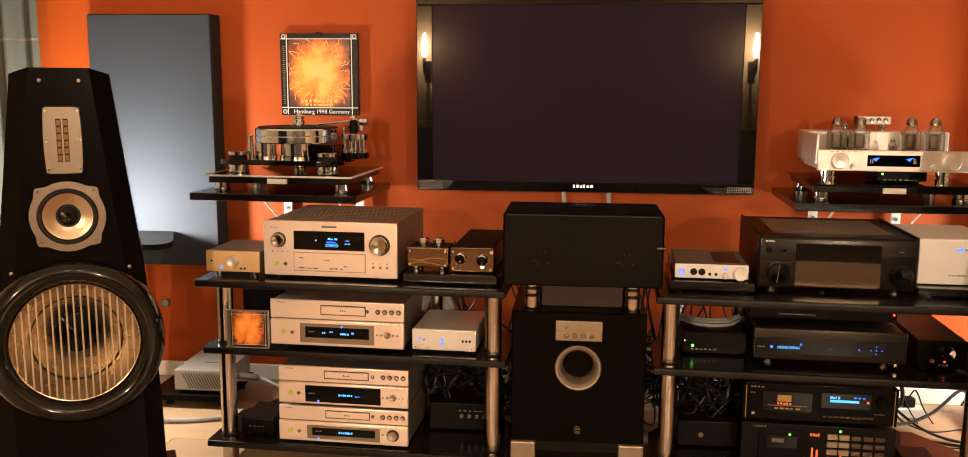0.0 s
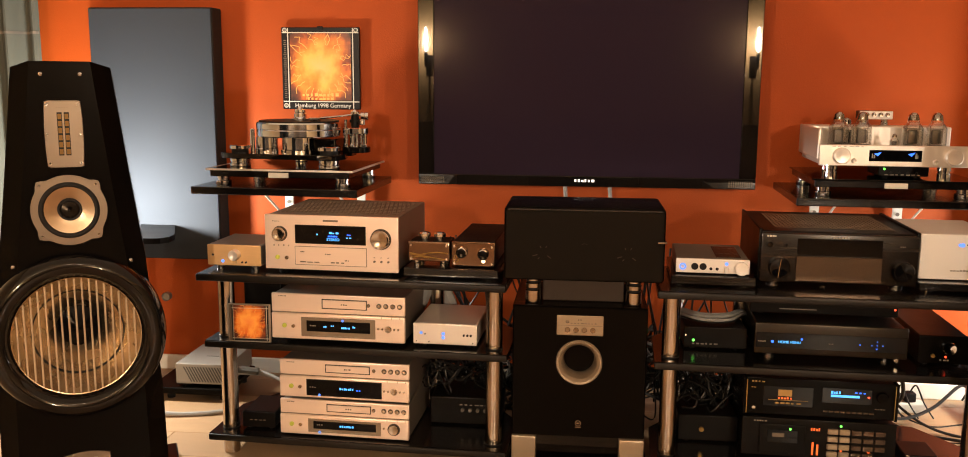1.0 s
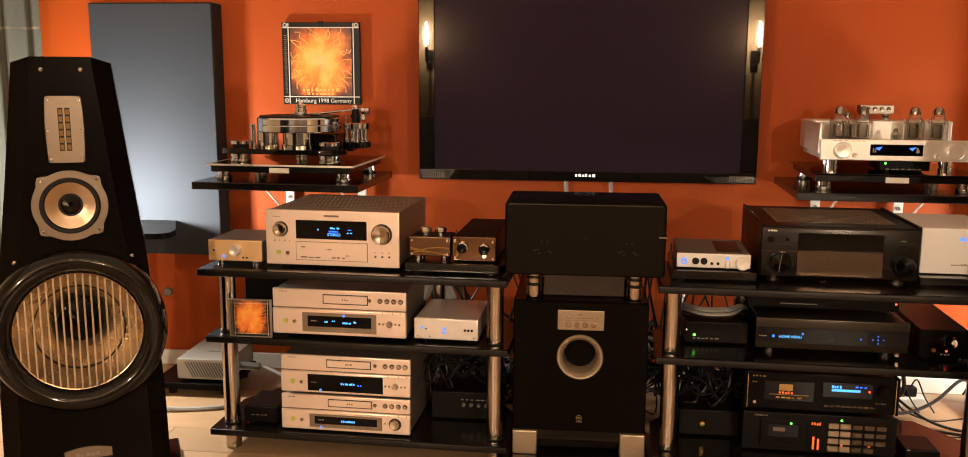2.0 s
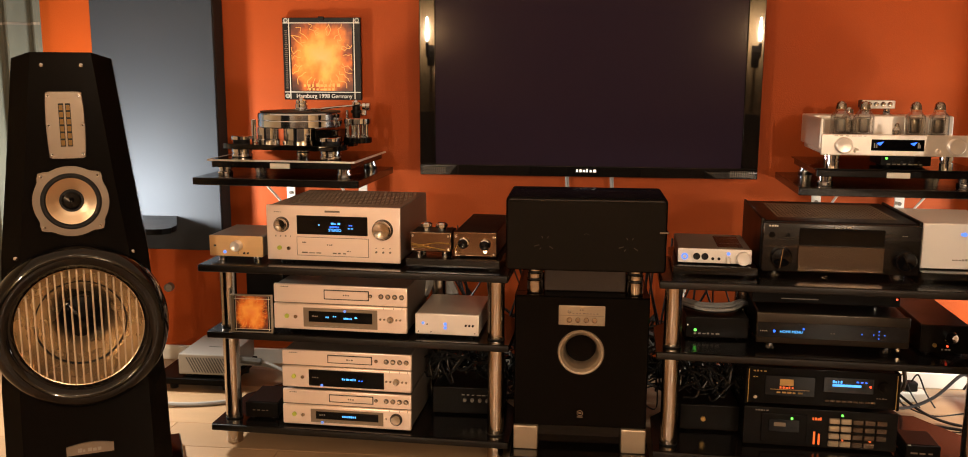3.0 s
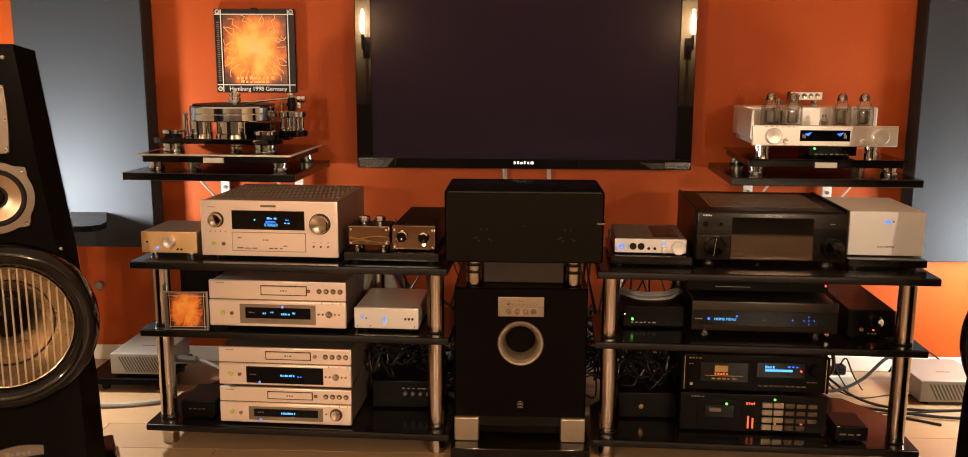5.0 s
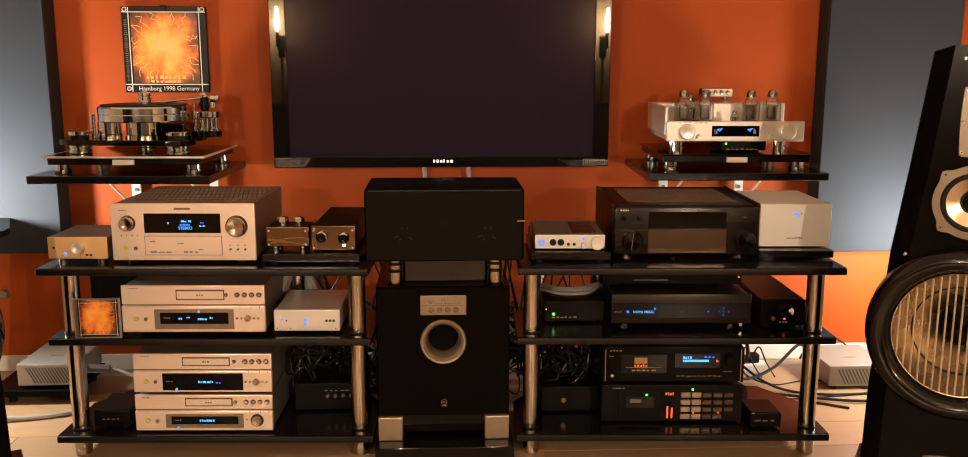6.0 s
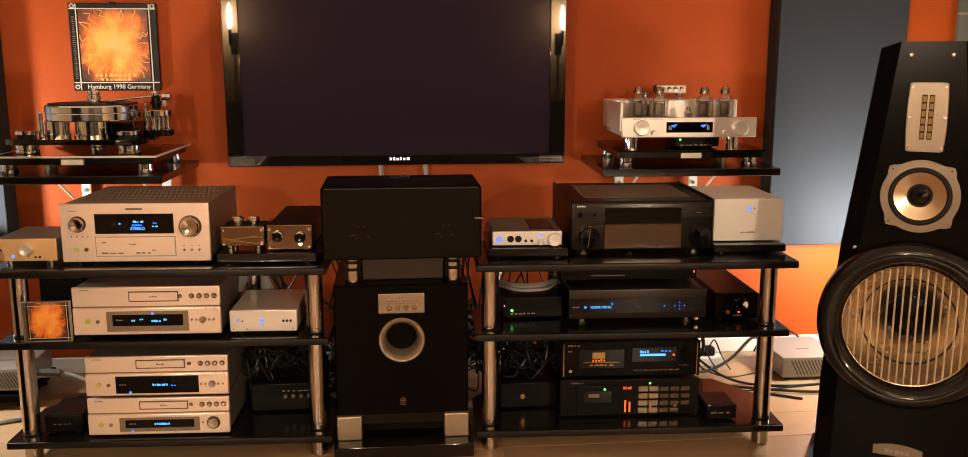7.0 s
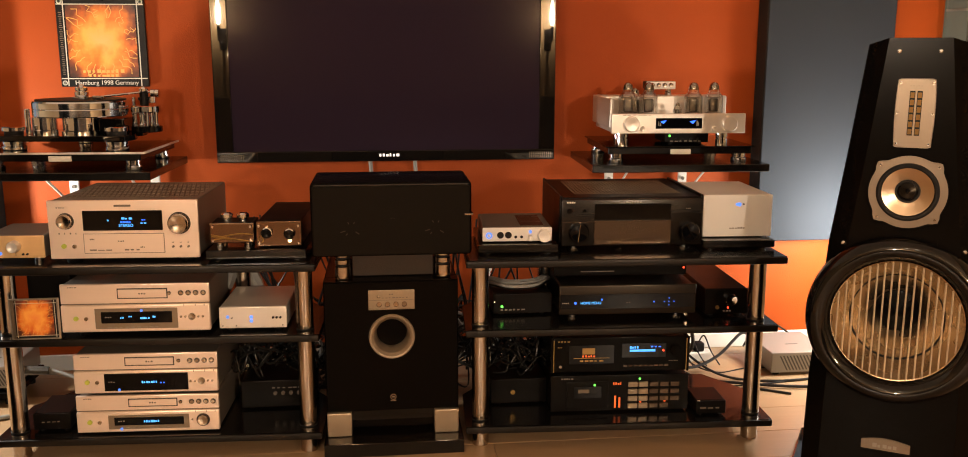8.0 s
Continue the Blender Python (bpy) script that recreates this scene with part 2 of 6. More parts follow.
def lathe(bm, profile, at=(0, 0, 0), axis="z", seg=32, close=False, first=True):
    """Turns a profile of (radius, height) round an axis; y heights run away from the viewer."""
    rings = []
    for r, h in profile:
        ring = []
        for i in range(seg):
            a = 2 * math.pi * i / seg
            c, s = r * math.cos(a), r * math.sin(a)
            if axis == "z":
                co = (at[0] + c, at[1] + s, at[2] + h)
            elif axis == "y":
                co = (at[0] + c, at[1] + h, at[2] + s)
            else:
                co = (at[0] + h, at[1] + c, at[2] + s)
            ring.append(bm.verts.new(co))
        rings.append(ring)
    for a, b in zip(rings, rings[1:]):
        for i in range(seg):
            bm.faces.new((a[i], a[(i + 1) % seg], b[(i + 1) % seg], b[i]))
    if close:
        a, b = rings[-1], rings[0]
        for i in range(seg):
            bm.faces.new((a[i], a[(i + 1) % seg], b[(i + 1) % seg], b[i]))
    else:
        if first:
            bm.faces.new(rings[0])
        bm.faces.new(rings[-1])
    bmesh.ops.recalc_face_normals(bm, faces=bm.faces)
    return bm


def rod(bm, at, r, h, axis="z", seg=24, soft=0.0):
    s = min(soft, r * 0.5, abs(h) * 0.4)
    prof = [(r, 0), (r, h)] if not s else [(r - s, 0), (r, s), (r, h - s), (r - s, h)]
    return lathe(bm, prof, at, axis, seg)


def tube(bm, pts, r, seg=6):
    """A round cord along a smooth line through the points."""
    pts = [Vector(p) for p in pts]
    fine = []
    for i in range(len(pts) - 1):
        p0, p1, p2, p3 = pts[max(i - 1, 0)], pts[i], pts[i + 1], pts[min(i + 2, len(pts) - 1)]
        for k in range(6):
            t = k / 6
            fine.append(0.5 * ((2 * p1) + (p2 - p0) * t + (2 * p0 - 5 * p1 + 4 * p2 - p3) * t * t + (3 * p1 - p0 - 3 * p2 + p3) * t ** 3))
    fine.append(pts[-1])
    rings = []
    for i, p in enumerate(fine):
        d = (fine[min(i + 1, len(fine) - 1)] - fine[max(i - 1, 0)]).normalized()
        u = d.cross(Vector((0.31, 0.17, 0.93))).normalized()
        w = d.cross(u)
        rings.append([bm.verts.new(p + r * (math.cos(2 * math.pi * k / seg) * u + math.sin(2 * math.pi * k / seg) * w)) for k in range(seg)])
    for a, b in zip(rings, rings[1:]):
        for k in range(seg):
            bm.faces.new((a[k], a[(k + 1) % seg], b[(k + 1) % seg], b[k]))
    bm.faces.new(rings[0])
    bm.faces.new(rings[-1])
    return bm


def prism(bm, outline, z0, z1):
    """A slab with an outline of (x, y) points."""
    lo = [bm.verts.new((x, y, z0)) for x, y in outline]
    hi = [bm.verts.new((x, y, z1)) for x, y in outline]
    n = len(outline)
    bm.faces.new(lo)
    bm.faces.new(hi)
    for i in range(n):
        bm.faces.new((lo[i], lo[(i + 1) % n], hi[(i + 1) % n], hi[i]))
    bmesh.ops.recalc_face_normals(bm, faces=bm.faces)
    return bm


def holed_field(bm, corners, cx, cz, r):
    """A four-cornered upright field, facing the viewer, with a round opening."""
    quad = [(v.co.x - cx, v.co.z - cz) for v in corners]
    y = corners[0].co.y
    marks = [(math.atan2(pz, px) % (2 * math.pi), v) for (px, pz), v in zip(quad, corners)]
    marks += [(2 * math.pi * i / 60 + 0.013, None) for i in range(60)]
    marks.sort(key=lambda m: m[0])
    outer, inner = [], []
    for a, v in marks:
        ca, sa = math.cos(a), math.sin(a)
        if v is None:
            best = 9.0
            for (ax, az), (bx, bz) in zip(quad, quad[1:] + quad[:1]):
                ex, ez = bx - ax, bz - az
                det = ca * -ez + sa * ex
                if abs(det) < 1e-9:
                    continue
                t = (ax * -ez + az * ex) / det
                u = (ca * az - sa * ax) / det
                if t > 0 and -1e-6 <= u <= 1 + 1e-6:
                    best = min(best, t)
            v = bm.verts.new((cx + best * ca, y, cz + best * sa))
        outer.append(v)
        inner.append(bm.verts.new((cx + r * ca, y, cz + r * sa)))
    n = len(outer)
    for i in range(n):
        bm.faces.new((outer[i], outer[(i + 1) % n], inner[(i + 1) % n], inner[i]))
    return bm


def finish(bm, name, material, smooth=True):
    me = bpy.data.meshes.new(name)
    bm.normal_update()
    bm.to_mesh(me)
    bm.free()
    me.materials.append(material)
    if smooth:
        me.polygons.foreach_set("use_smooth", [True] * len(me.polygons))
        me.set_sharp_from_angle(angle=radians(20))
    return me


def part(name, bm, material, parent, label=""):
    ob = new(name, finish(bm, name, material))
    ob.parent = parent
    if label:
        tagged(ob, label)
    return ob


def thing(name, label, category, at, rz=0.0, group="", kind=""):
    ob = new(name)
    ob.empty_display_size = 0.05
    ob.matrix_basis = pose(*at, 0, 0, rz)
    return tagged(ob, label, category, group, kind)


def solid(name, bm, material, label, category, group="", kind=""):
    return tagged(new(name, finish(bm, name, material)), label, category, group, kind)


def nb():
    return bmesh.new()


def bars(parent, name, x0, x1, z0, z1, n, y, material, seed=0, label=""):
    """A short line of unreadable print or display segments, as small raised bars."""
    rnd = random.Random(seed)
    bm = nb()
    x = x0
    step = (x1 - x0) / n
    for i in range(n):
        w = step * rnd.uniform(0.45, 0.85)
        h = (z1 - z0) * rnd.uniform(0.6, 1.0)
        box(bm, x, x + w, y - 0.0012, y, z0, z0 + h)
        x += step
    return part(name, bm, material, parent, label)


def words(parent, name, text, x, z, size, y, material, label="", squeeze=1.0, weight=0.0):
    cu = bpy.data.curves.new(name, "FONT")
    cu.body, cu.size, cu.extrude, cu.align_x, cu.align_y = text, size, 0.0006, "CENTER", "CENTER"
    cu.offset = size * weight
    tmp = new(name + "_outline", cu)
    me = bpy.data.meshes.new_from_object(tmp.evaluated_get(bpy.context.evaluated_depsgraph_get()))
    bpy.data.objects.remove(tmp)
    bpy.data.curves.remove(cu)
    me.transform(pose(x, y, z, 90, 0, 0) @ Matrix.Diagonal((squeeze, 1, 1, 1)))
    me.materials.clear()
    me.materials.append(material)
    ob = new(name, me)
    ob.parent = parent
    if label:
        tagged(ob, label)
    return ob


def knob(parent, x, z, r, depth, material, y=0.0, name="knob", mark=None, label=""):
    bm = nb()
    lathe(bm, [(r * 1.0, 0), (r, -depth * 0.8), (r * 0.9, -depth), (r * 0.82, -depth), (r * 0.40, -depth * 0.90), (r * 0.02, -depth * 0.86)], (x, y, z), "y", 28)
    k = part(name, bm, material, parent, label)
    if mark:
        bm = nb()
        box(bm, x - r * 0.07, x + r * 0.07, y - depth - 0.001, y - depth * 0.94 + 0.001, z + r * 0.15, z + r * 0.8)
        part("pointer", bm, mark, k)
    return k


def button(parent, x, z, r, material, y=0.0, name="button", label="", depth=0.004):
    return part(name, rod(nb(), (x, y, z), r, -depth, "y", 14, 0.001), material, parent, label)


def led(parent, x, z, r, material, y=0.0, name="indicator_light"):
    return part(name, rod(nb(), (x, y + 0.001, z), r, -0.003, "y", 12), material, parent)


def feet(parent, w, d, h, r, material, inset=0.05, name="foot"):
    for sx in (-1, 1):
        for y in (inset, d - inset):
            bm = nb()
            lathe(bm, [(r, 0), (r * 1.05, h * 0.45), (r * 0.9, h * 0.55), (r * 0.9, h)], (sx * (w / 2 - inset), y, 0), "z", 20)
            part(name, bm, material, parent)


# ---- the room ----
XL, XR, YB, H = -3.0, 3.0, -2.3, 2.45


def structure(name, bm, material, label):
    return solid(name, bm, material, label, "structure", "", "structure")


structure("wall_north", box(nb(), XL - 0.15, XR + 0.15, WALL, WALL + 0.15, 0, H), M_WALL, "orange painted plaster wall behind the hi-fi")
structure("wall_south", box(nb(), XL - 0.15, XR + 0.15, YB - 0.15, YB, 0, H), M_CREAM, "golden textured wall behind the camera")
# Unseen dark band, added so the lower television bezels reflect dark
structure("trim", box(nb(), XL, XR, YB, YB + 0.02, 0, 0.80, 0.004), M_FOAM, "unseen dark band added low on the rear wall for dark reflections")
structure("wall_west", box(nb(), XL - 0.15, XL, YB, WALL, 0, H), M_CREAM, "golden textured side wall of the room")
structure("wall_east", box(nb(), XR, XR + 0.15, YB, WALL, 0, H), M_CREAM, "golden textured side wall of the room")
structure("ceiling", box(nb(), XL - 0.15, XR + 0.15, YB - 0.15, WALL + 0.15, H, H + 0.1), M_CEIL, "plain white ceiling")
floor = structure("floor", box(nb(), XL - 0.15, XR + 0.15, YB - 0.15, WALL + 0.15, -0.1, -0.012), M_GAP, "light laminate plank floor")
structure("baseboard", box(nb(), -2.2, 2.3, WALL - 0.016, WALL - 0.0005, 0, 0.062, 0.003), M_WHITE, "white wooden baseboard along the orange wall")


def curtain(x0, x1, label):
    """A hanging cloth in soft folds."""
    bm = nb()
    n = 90
    front, back = [], []
    for i in range(n + 1):
        x = x0 + (x1 - x0) * i / n
        y = WALL - 0.085 + 0.028 * math.sin(x * 62) + 0.012 * math.sin(x * 23 + 1)
        for lst, dy in ((front, 0), (back, 0.004)):
            lst.append([bm.verts.new((x, y + dy, z)) for z in (0.02, 1.36, 1.375, 2.38)])
    for lst in (front, back):
        for a, b in zip(lst, lst[1:]):
            for k in range(3):
                bm.faces.new((a[k], b[k], b[k + 1], a[k + 1]))
    th = thing("curtain", label, "curtain", (0, 0, 0), 0, "curtains beside the wall")
    part("cloth", bm, M_CURTAIN, th)
    # thin darker strip that follows the folds
    bm = nb()
    edge = []
    for i in range(n + 1):
        x = x0 + (x1 - x0) * i / n
        y = WALL - 0.0872 + 0.028 * math.sin(x * 62) + 0.012 * math.sin(x * 23 + 1)
        edge.append((bm.verts.new((x, y, 1.386)), bm.verts.new((x, y, 1.396))))
    for a, b in zip(edge, edge[1:]):
        bm.faces.new((a[0], b[0], b[1], a[1]))
    part("cross_line", bm, M_CASE, th, "thin darker line across the folds")
    part("curtain_rail", rod(nb(), (x0 - 0.02, WALL - 0.085, 2.39), 0.012, x1 - x0 + 0.04, "x", 12), M_STEEL, th, "steel curtain rail")
    return th


curtain(-2.95, -2.135, "grey green pleated curtain hanging at the wall's end")
curtain(2.25, 2.95, "grey green pleated curtain hanging at the wall's end")


def wall_panel(x0, x1, z0, z1, label):
    th = thing("acoustic_panel", label, "acoustic panel", ((x0 + x1) / 2, WALL - 0.094, z0), 0, "acoustic panels on the wall")
    w = (x1 - x0) / 2
    part("frame", box(nb(), -w, w, 0.0, 0.0935, 0, z1 - z0, 0.006, 2), M_FELT_DARK, th, "black cloth sides")
    part("front_cloth", box(nb(), -w + 0.004, w - 0.004, -0.006, 0.001, 0.004, z1 - z0 - 0.004, 0.0025, 2), M_FELT, th, "blue grey cloth front")
    return th


wall_panel(-1.925, -1.42, 0.493, 1.488, "tall grey cloth acoustic panel with black sides")
wall_panel(1.492, 2.021, 0.470, 1.488, "tall grey cloth acoustic panel with black sides")


# ---- ceiling and wall lamps behind the camera ----
lamp = thing("ceiling_lamp", "three-bulb warm ceiling lamp over the listening place", "ceiling lamp", (0.05, -0.1, H))
part("canopy", rod(nb(), (0, 0, -0.03), 0.06, 0.03), M_CHROME, lamp)
part("rail", rod(nb(), (-0.55, 0.0, -0.06), 0.012, 1.1, "x", 12), M_CHROME, lamp)
part("stem", rod(nb(), (0, 0, -0.06), 0.01, 0.04), M_CHROME, lamp)
for at in CEILING_BULBS:
    part("bulb_holder", lathe(nb(), [(0.014, 0.09), (0.018, 0.05), (0.034, 0.0), (0.032, 0.0), (0.015, 0.06)], (at[0] - 0.05, at[1] + 0.1, at[2] - H), "z", 20), M_CHROME, lamp)


def wall_lamp(x, z):
    th = thing("wall_lamp", "lit candle-shaped wall lamp with a dark bracket", "wall lamp", (x, YB, z), 0, "candle wall lamps")
    part("back_plate", box(nb(), -0.035, 0.035, 0, 0.012, -0.32, -0.12, 0.003), M_BRONZE, th)
    part("arm", tube(nb(), [(0, 0.01, -0.22), (0, 0.13, -0.26), (0, 0.22, -0.22), (0, 0.22, -0.15)], 0.008), M_BRONZE, th)
    part("candle", rod(nb(), (0, 0.22, -0.24), 0.016, 0.14), M_BRONZE, th)
    part("bulb", lathe(nb(), [(0.006, -0.08), (0.0095, -0.05), (0.0105, 0.0), (0.008, 0.05), (0.004, 0.10), (0.001, 0.135)], (0, 0.22, 0), "z", 18), M_BULB, th, "glowing flame-shaped bulb")


PATH_BACK = 3.36 * 2 - YB - 0.22
wall_lamp(-0.1687 * PATH_BACK, EYE + 0.040 * PATH_BACK)
wall_lamp(0.1860 * PATH_BACK, EYE + 0.040 * PATH_BACK)


# ---- television ----
def television():
    x0, x1, z0, z1, y = -0.597, 0.641, 0.829, 1.552, 3.36
    cx = (x0 + x1) / 2
    w = (x1 - x0) / 2
    h = z1 - z0
    th = thing("television", "large flat television, switched off, glossy black frame", "television", (cx, y, z0))
    part("back_cover", box(nb(), -w + 0.02, w - 0.02, 0.03, 0.095, 0.02, h - 0.02, 0.01, 2), M_CASE_BLK, th)
    s0, s1, sx = 0.040, h - 0.045, w - 0.060
    part("bezel_bottom", box(nb(), -w, w, 0.0, 0.035, 0, s0, 0.003, 2), M_BEZEL, th)
    part("bezel_top", box(nb(), -w, w, 0.0, 0.035, s1, h, 0.003, 2), M_BEZEL, th)
    for sgn in (-1, 1):
        a, b = sorted((sgn * w, sgn * sx))
        part("bezel_side", box(nb(), a, b, 0.0, 0.035, s0, s1, 0.003, 2), M_BEZEL, th)
    part("screen", box(nb(), -sx, sx, 0.006, 0.03, s0, s1), M_SCREEN, th, "dark switched-off glass screen")
    bars(th, "maker_mark", 0.0 - 0.035, 0.04, 0.018, 0.030, 6, 0.0, M_LOGO, 3, "small pale maker's mark")
    # rows of small brown marks in the lower corners of the bezel
    for sgn in (-1, 1):
        bm = nb()
        for i in range(11):
            for j in range(4):
                cxx = sgn * (w - 0.014 - i * 0.008)
                box(bm, cxx - 0.002, cxx + 0.002, -0.0012, 0.0, 0.008 + j * 0.006, 0.011 + j * 0.006)
        part("corner_marks", bm, M_LEGEND_DK, th, "rows of small brown marks")
    part("wall_mount", box(nb(), -0.25, 0.25, 0.095, WALL - y - 0.001, 0.15, 0.55, 0.004), M_CASE_BLK, th, "black steel wall mount")
    for x in (-0.075, 0.095):
        part("power_cable", tube(nb(), [(x, 0.09, 0.08), (x + 0.005, 0.12, -0.02), (x + 0.012, 0.15, -0.12), (x + 0.02, 0.17, -0.30)], 0.008), M_CABLE_GREY, th, "grey cable hanging down the wall")


television()


# ---- record sleeve on the wall and small disc case ----
def printed_fire(th, w, h, seed, art, y=0.0):
    rnd = random.Random(seed)
    part("picture", box(nb(), -w * 0.39, w * 0.39, y - 0.0015, y, -h * 0.39, h * 0.43), art, th, "orange fireball print")
    for i in range(26):
        a = 2 * math.pi * i / 26 + rnd.uniform(-0.1, 0.1)
        r, rr = 0.26, rnd.uniform(0.34, 0.47)
        pts = []
        for k in range(6):
            q = r + (rr - r) * k / 5
            b = a + rnd.uniform(-0.09, 0.09)
            x, z = math.cos(b) * q * w * 1.05, math.sin(b) * q * h * 1.05 + h * 0.02
            pts.append((max(-w * 0.385, min(w * 0.385, x)), max(-h * 0.385, min(h * 0.425, z))))
        bm = nb()
        edge = []
        for k, (x, z) in enumerate(pts):
            x1, z1 = pts[max(k - 1, 0)]
            x2, z2 = pts[min(k + 1, 5)]
            d = Vector((x2 - x1, z2 - z1))
            n = Vector((-d.y, d.x)).normalized() * w * 0.0042 if d.length > 1e-6 else Vector((0.001, 0))
            edge.append((bm.verts.new((x + n.x, y - 0.0022, z + n.y)), bm.verts.new((x - n.x, y - 0.0022, z - n.y))))
        for e0, e1 in zip(edge, edge[1:]):
            bm.faces.new((e0[0], e0[1], e1[1], e1[0]))
        part("lightning_line", bm, M_BOLT, th, "thin orange lightning line")


def record_sleeve():
    w, h = 0.313, 0.318
    th = thing("record_sleeve", "framed record sleeve with orange fire print and black border", "record sleeve", (-1.016, WALL - 0.020, 1.257), 0)
    part("cardboard", box(nb(), -w / 2, w / 2, 0.0, 0.012, -h / 2, h / 2, 0.002), M_PRINT_BLK, th, "black printed sleeve")
    printed_fire(th, w, h, 5, M_ART)
    for x in (-0.415, 0.415):
        part("border_line", box(nb(), x * w - 0.0018, x * w + 0.0018, -0.001, 0.0, -h * 0.49, h * 0.49), M_PRINT_LINE, th, "pale ruled border")
    for z in (-0.405, 0.435):
        part("border_line", box(nb(), -w * 0.49, w * 0.49, -0.0012, 0.0, z * h - 0.0018, z * h + 0.0018), M_PRINT_LINE, th, "pale ruled border")
    for x, z in ((-0.455, -0.455), (0.455, 0.465), (-0.455, 0.465)):
        part("corner_ring", lathe(nb(), [(0.009, 0), (0.009, -0.0015), (0.006, -0.0015), (0.006, 0)], (x * w, 0, z * h), "y", 18), M_PRINT_LINE, th)
    words(th, "lettering", "Hamburg 1998 Germany", 0.006, -0.455 * h, 0.0225, -0.0006, M_PRINT_LINE, "pale lettering along the lower edge")
    bars(th, "title_lettering", -0.075, 0.075, -0.108, -0.094, 9, -0.0026, M_BOLT, 4, "unreadable orange lettering")
    bars(th, "title_lettering", -0.055, 0.055, -0.122, -0.112, 7, -0.0026, M_BOLT, 8, "unreadable orange lettering")
    rnd = random.Random(7)
    bm = nb()
    for i in range(30):
        z = -h * 0.36 + i * h * 0.024
        s = rnd.uniform(0.003, 0.007)
        box(bm, -w * 0.455 - s, -w * 0.455 + s, -0.0008, 0.0, z, z + 0.003)
    part("side_ornament", bm, M_LEGEND_DK, th, "dim ornament along the side")
    part("hook", box(nb(), -0.012, 0.012, -0.003, 0.004, h / 2 - 0.012, h / 2 + 0.004, 0.002), M_RUBBER, th, "small black clip")


record_sleeve()


def disc_case():
    w, h = 0.136, 0.122
    th = thing("disc_case", "clear plastic disc case with orange fire print", "disc case", (-1.022, 2.688, 0.395 + h / 2), 0)
    part("booklet", box(nb(), -w / 2 + 0.012, w / 2 - 0.002, 0.003, 0.008, -h / 2 + 0.003, h / 2 - 0.003), M_PRINT_BLK, th, "black booklet")
    printed_fire(th, w * 0.98, h * 1.08, 6, M_ART_SMALL, 0.003)
    bm = nb()
    for x in (-w / 2, w / 2 - 0.004):
        box(bm, x, x + 0.004, -0.001, 0.010, -h / 2, h / 2)
    for z in (-h / 2, h / 2 - 0.003):
        box(bm, -w / 2 + 0.004, w / 2 - 0.004, -0.001, 0.010, z, z + 0.003)
    part("case_rim", bm, M_CLEAR_EDGE, th, "clear plastic rim")
    for x in (-w / 2 + 0.016, w / 2 - 0.012):
        part("border_line", box(nb(), x, x + 0.0014, 0.0012, 0.0022, -h / 2 + 0.005, h / 2 - 0.005), M_PRINT_LINE, th, "pale ruled border")
    for z in (-h / 2 + 0.010, h / 2 - 0.014):
        part("border_line", box(nb(), -w / 2 + 0.012, w / 2 - 0.006, 0.0010, 0.0022, z, z + 0.0013), M_PRINT_LINE, th, "pale ruled border")
    part("hinge_strip", box(nb(), -w / 2 + 0.0045, -w / 2 + 0.011, 0.0, 0.009, -h / 2 + 0.004, h / 2 - 0.004), M_LEGEND_DK, th)


disc_case()


# ---- wall shelves ----
def wall_shelf(x0, x1, bx, side, label):
    th = thing("wall_shelf", label, "wall shelf", ((x0 + x1) / 2, 3.062, 0.812), TURN, "wall shelves")
    w, d = (x1 - x0) / 2, WALL - 3.062 - 0.016
    part("board", box(nb(), -w, w, 0, d, 0, 0.026, 0.002), M_SHELF, th)
    for x in (bx, bx + 0.30 * side):
        b = part("bracket", box(nb(), x - 0.017, x + 0.017, d - 0.012, d - 0.002, -0.17, -0.001, 0.001), M_WHITE, th, "white steel bracket")
        part("screw", rod(nb(), (x, d - 0.0115, -0.085), 0.007, -0.004, "y", 14, 0.001), M_CASE, b, "dark screw head")
        bm = nb()
        tube(bm, [(x - 0.018 * side, d - 0.012, -0.15), (x - 0.034 * side, d - 0.10, -0.080), (x - 0.052 * side, d - 0.20, -0.004)], 0.0045, 6)
        part("strut", bm, M_WHITE, b, "white diagonal strut")
    return th


wall_shelf(-1.366, -0.757, -0.118, 1, "black wall shelf on white brackets, carrying a record player")
wall_shelf(0.722, 1.352, 0.140, -1, "black wall shelf on white brackets, carrying a valve amplifier")


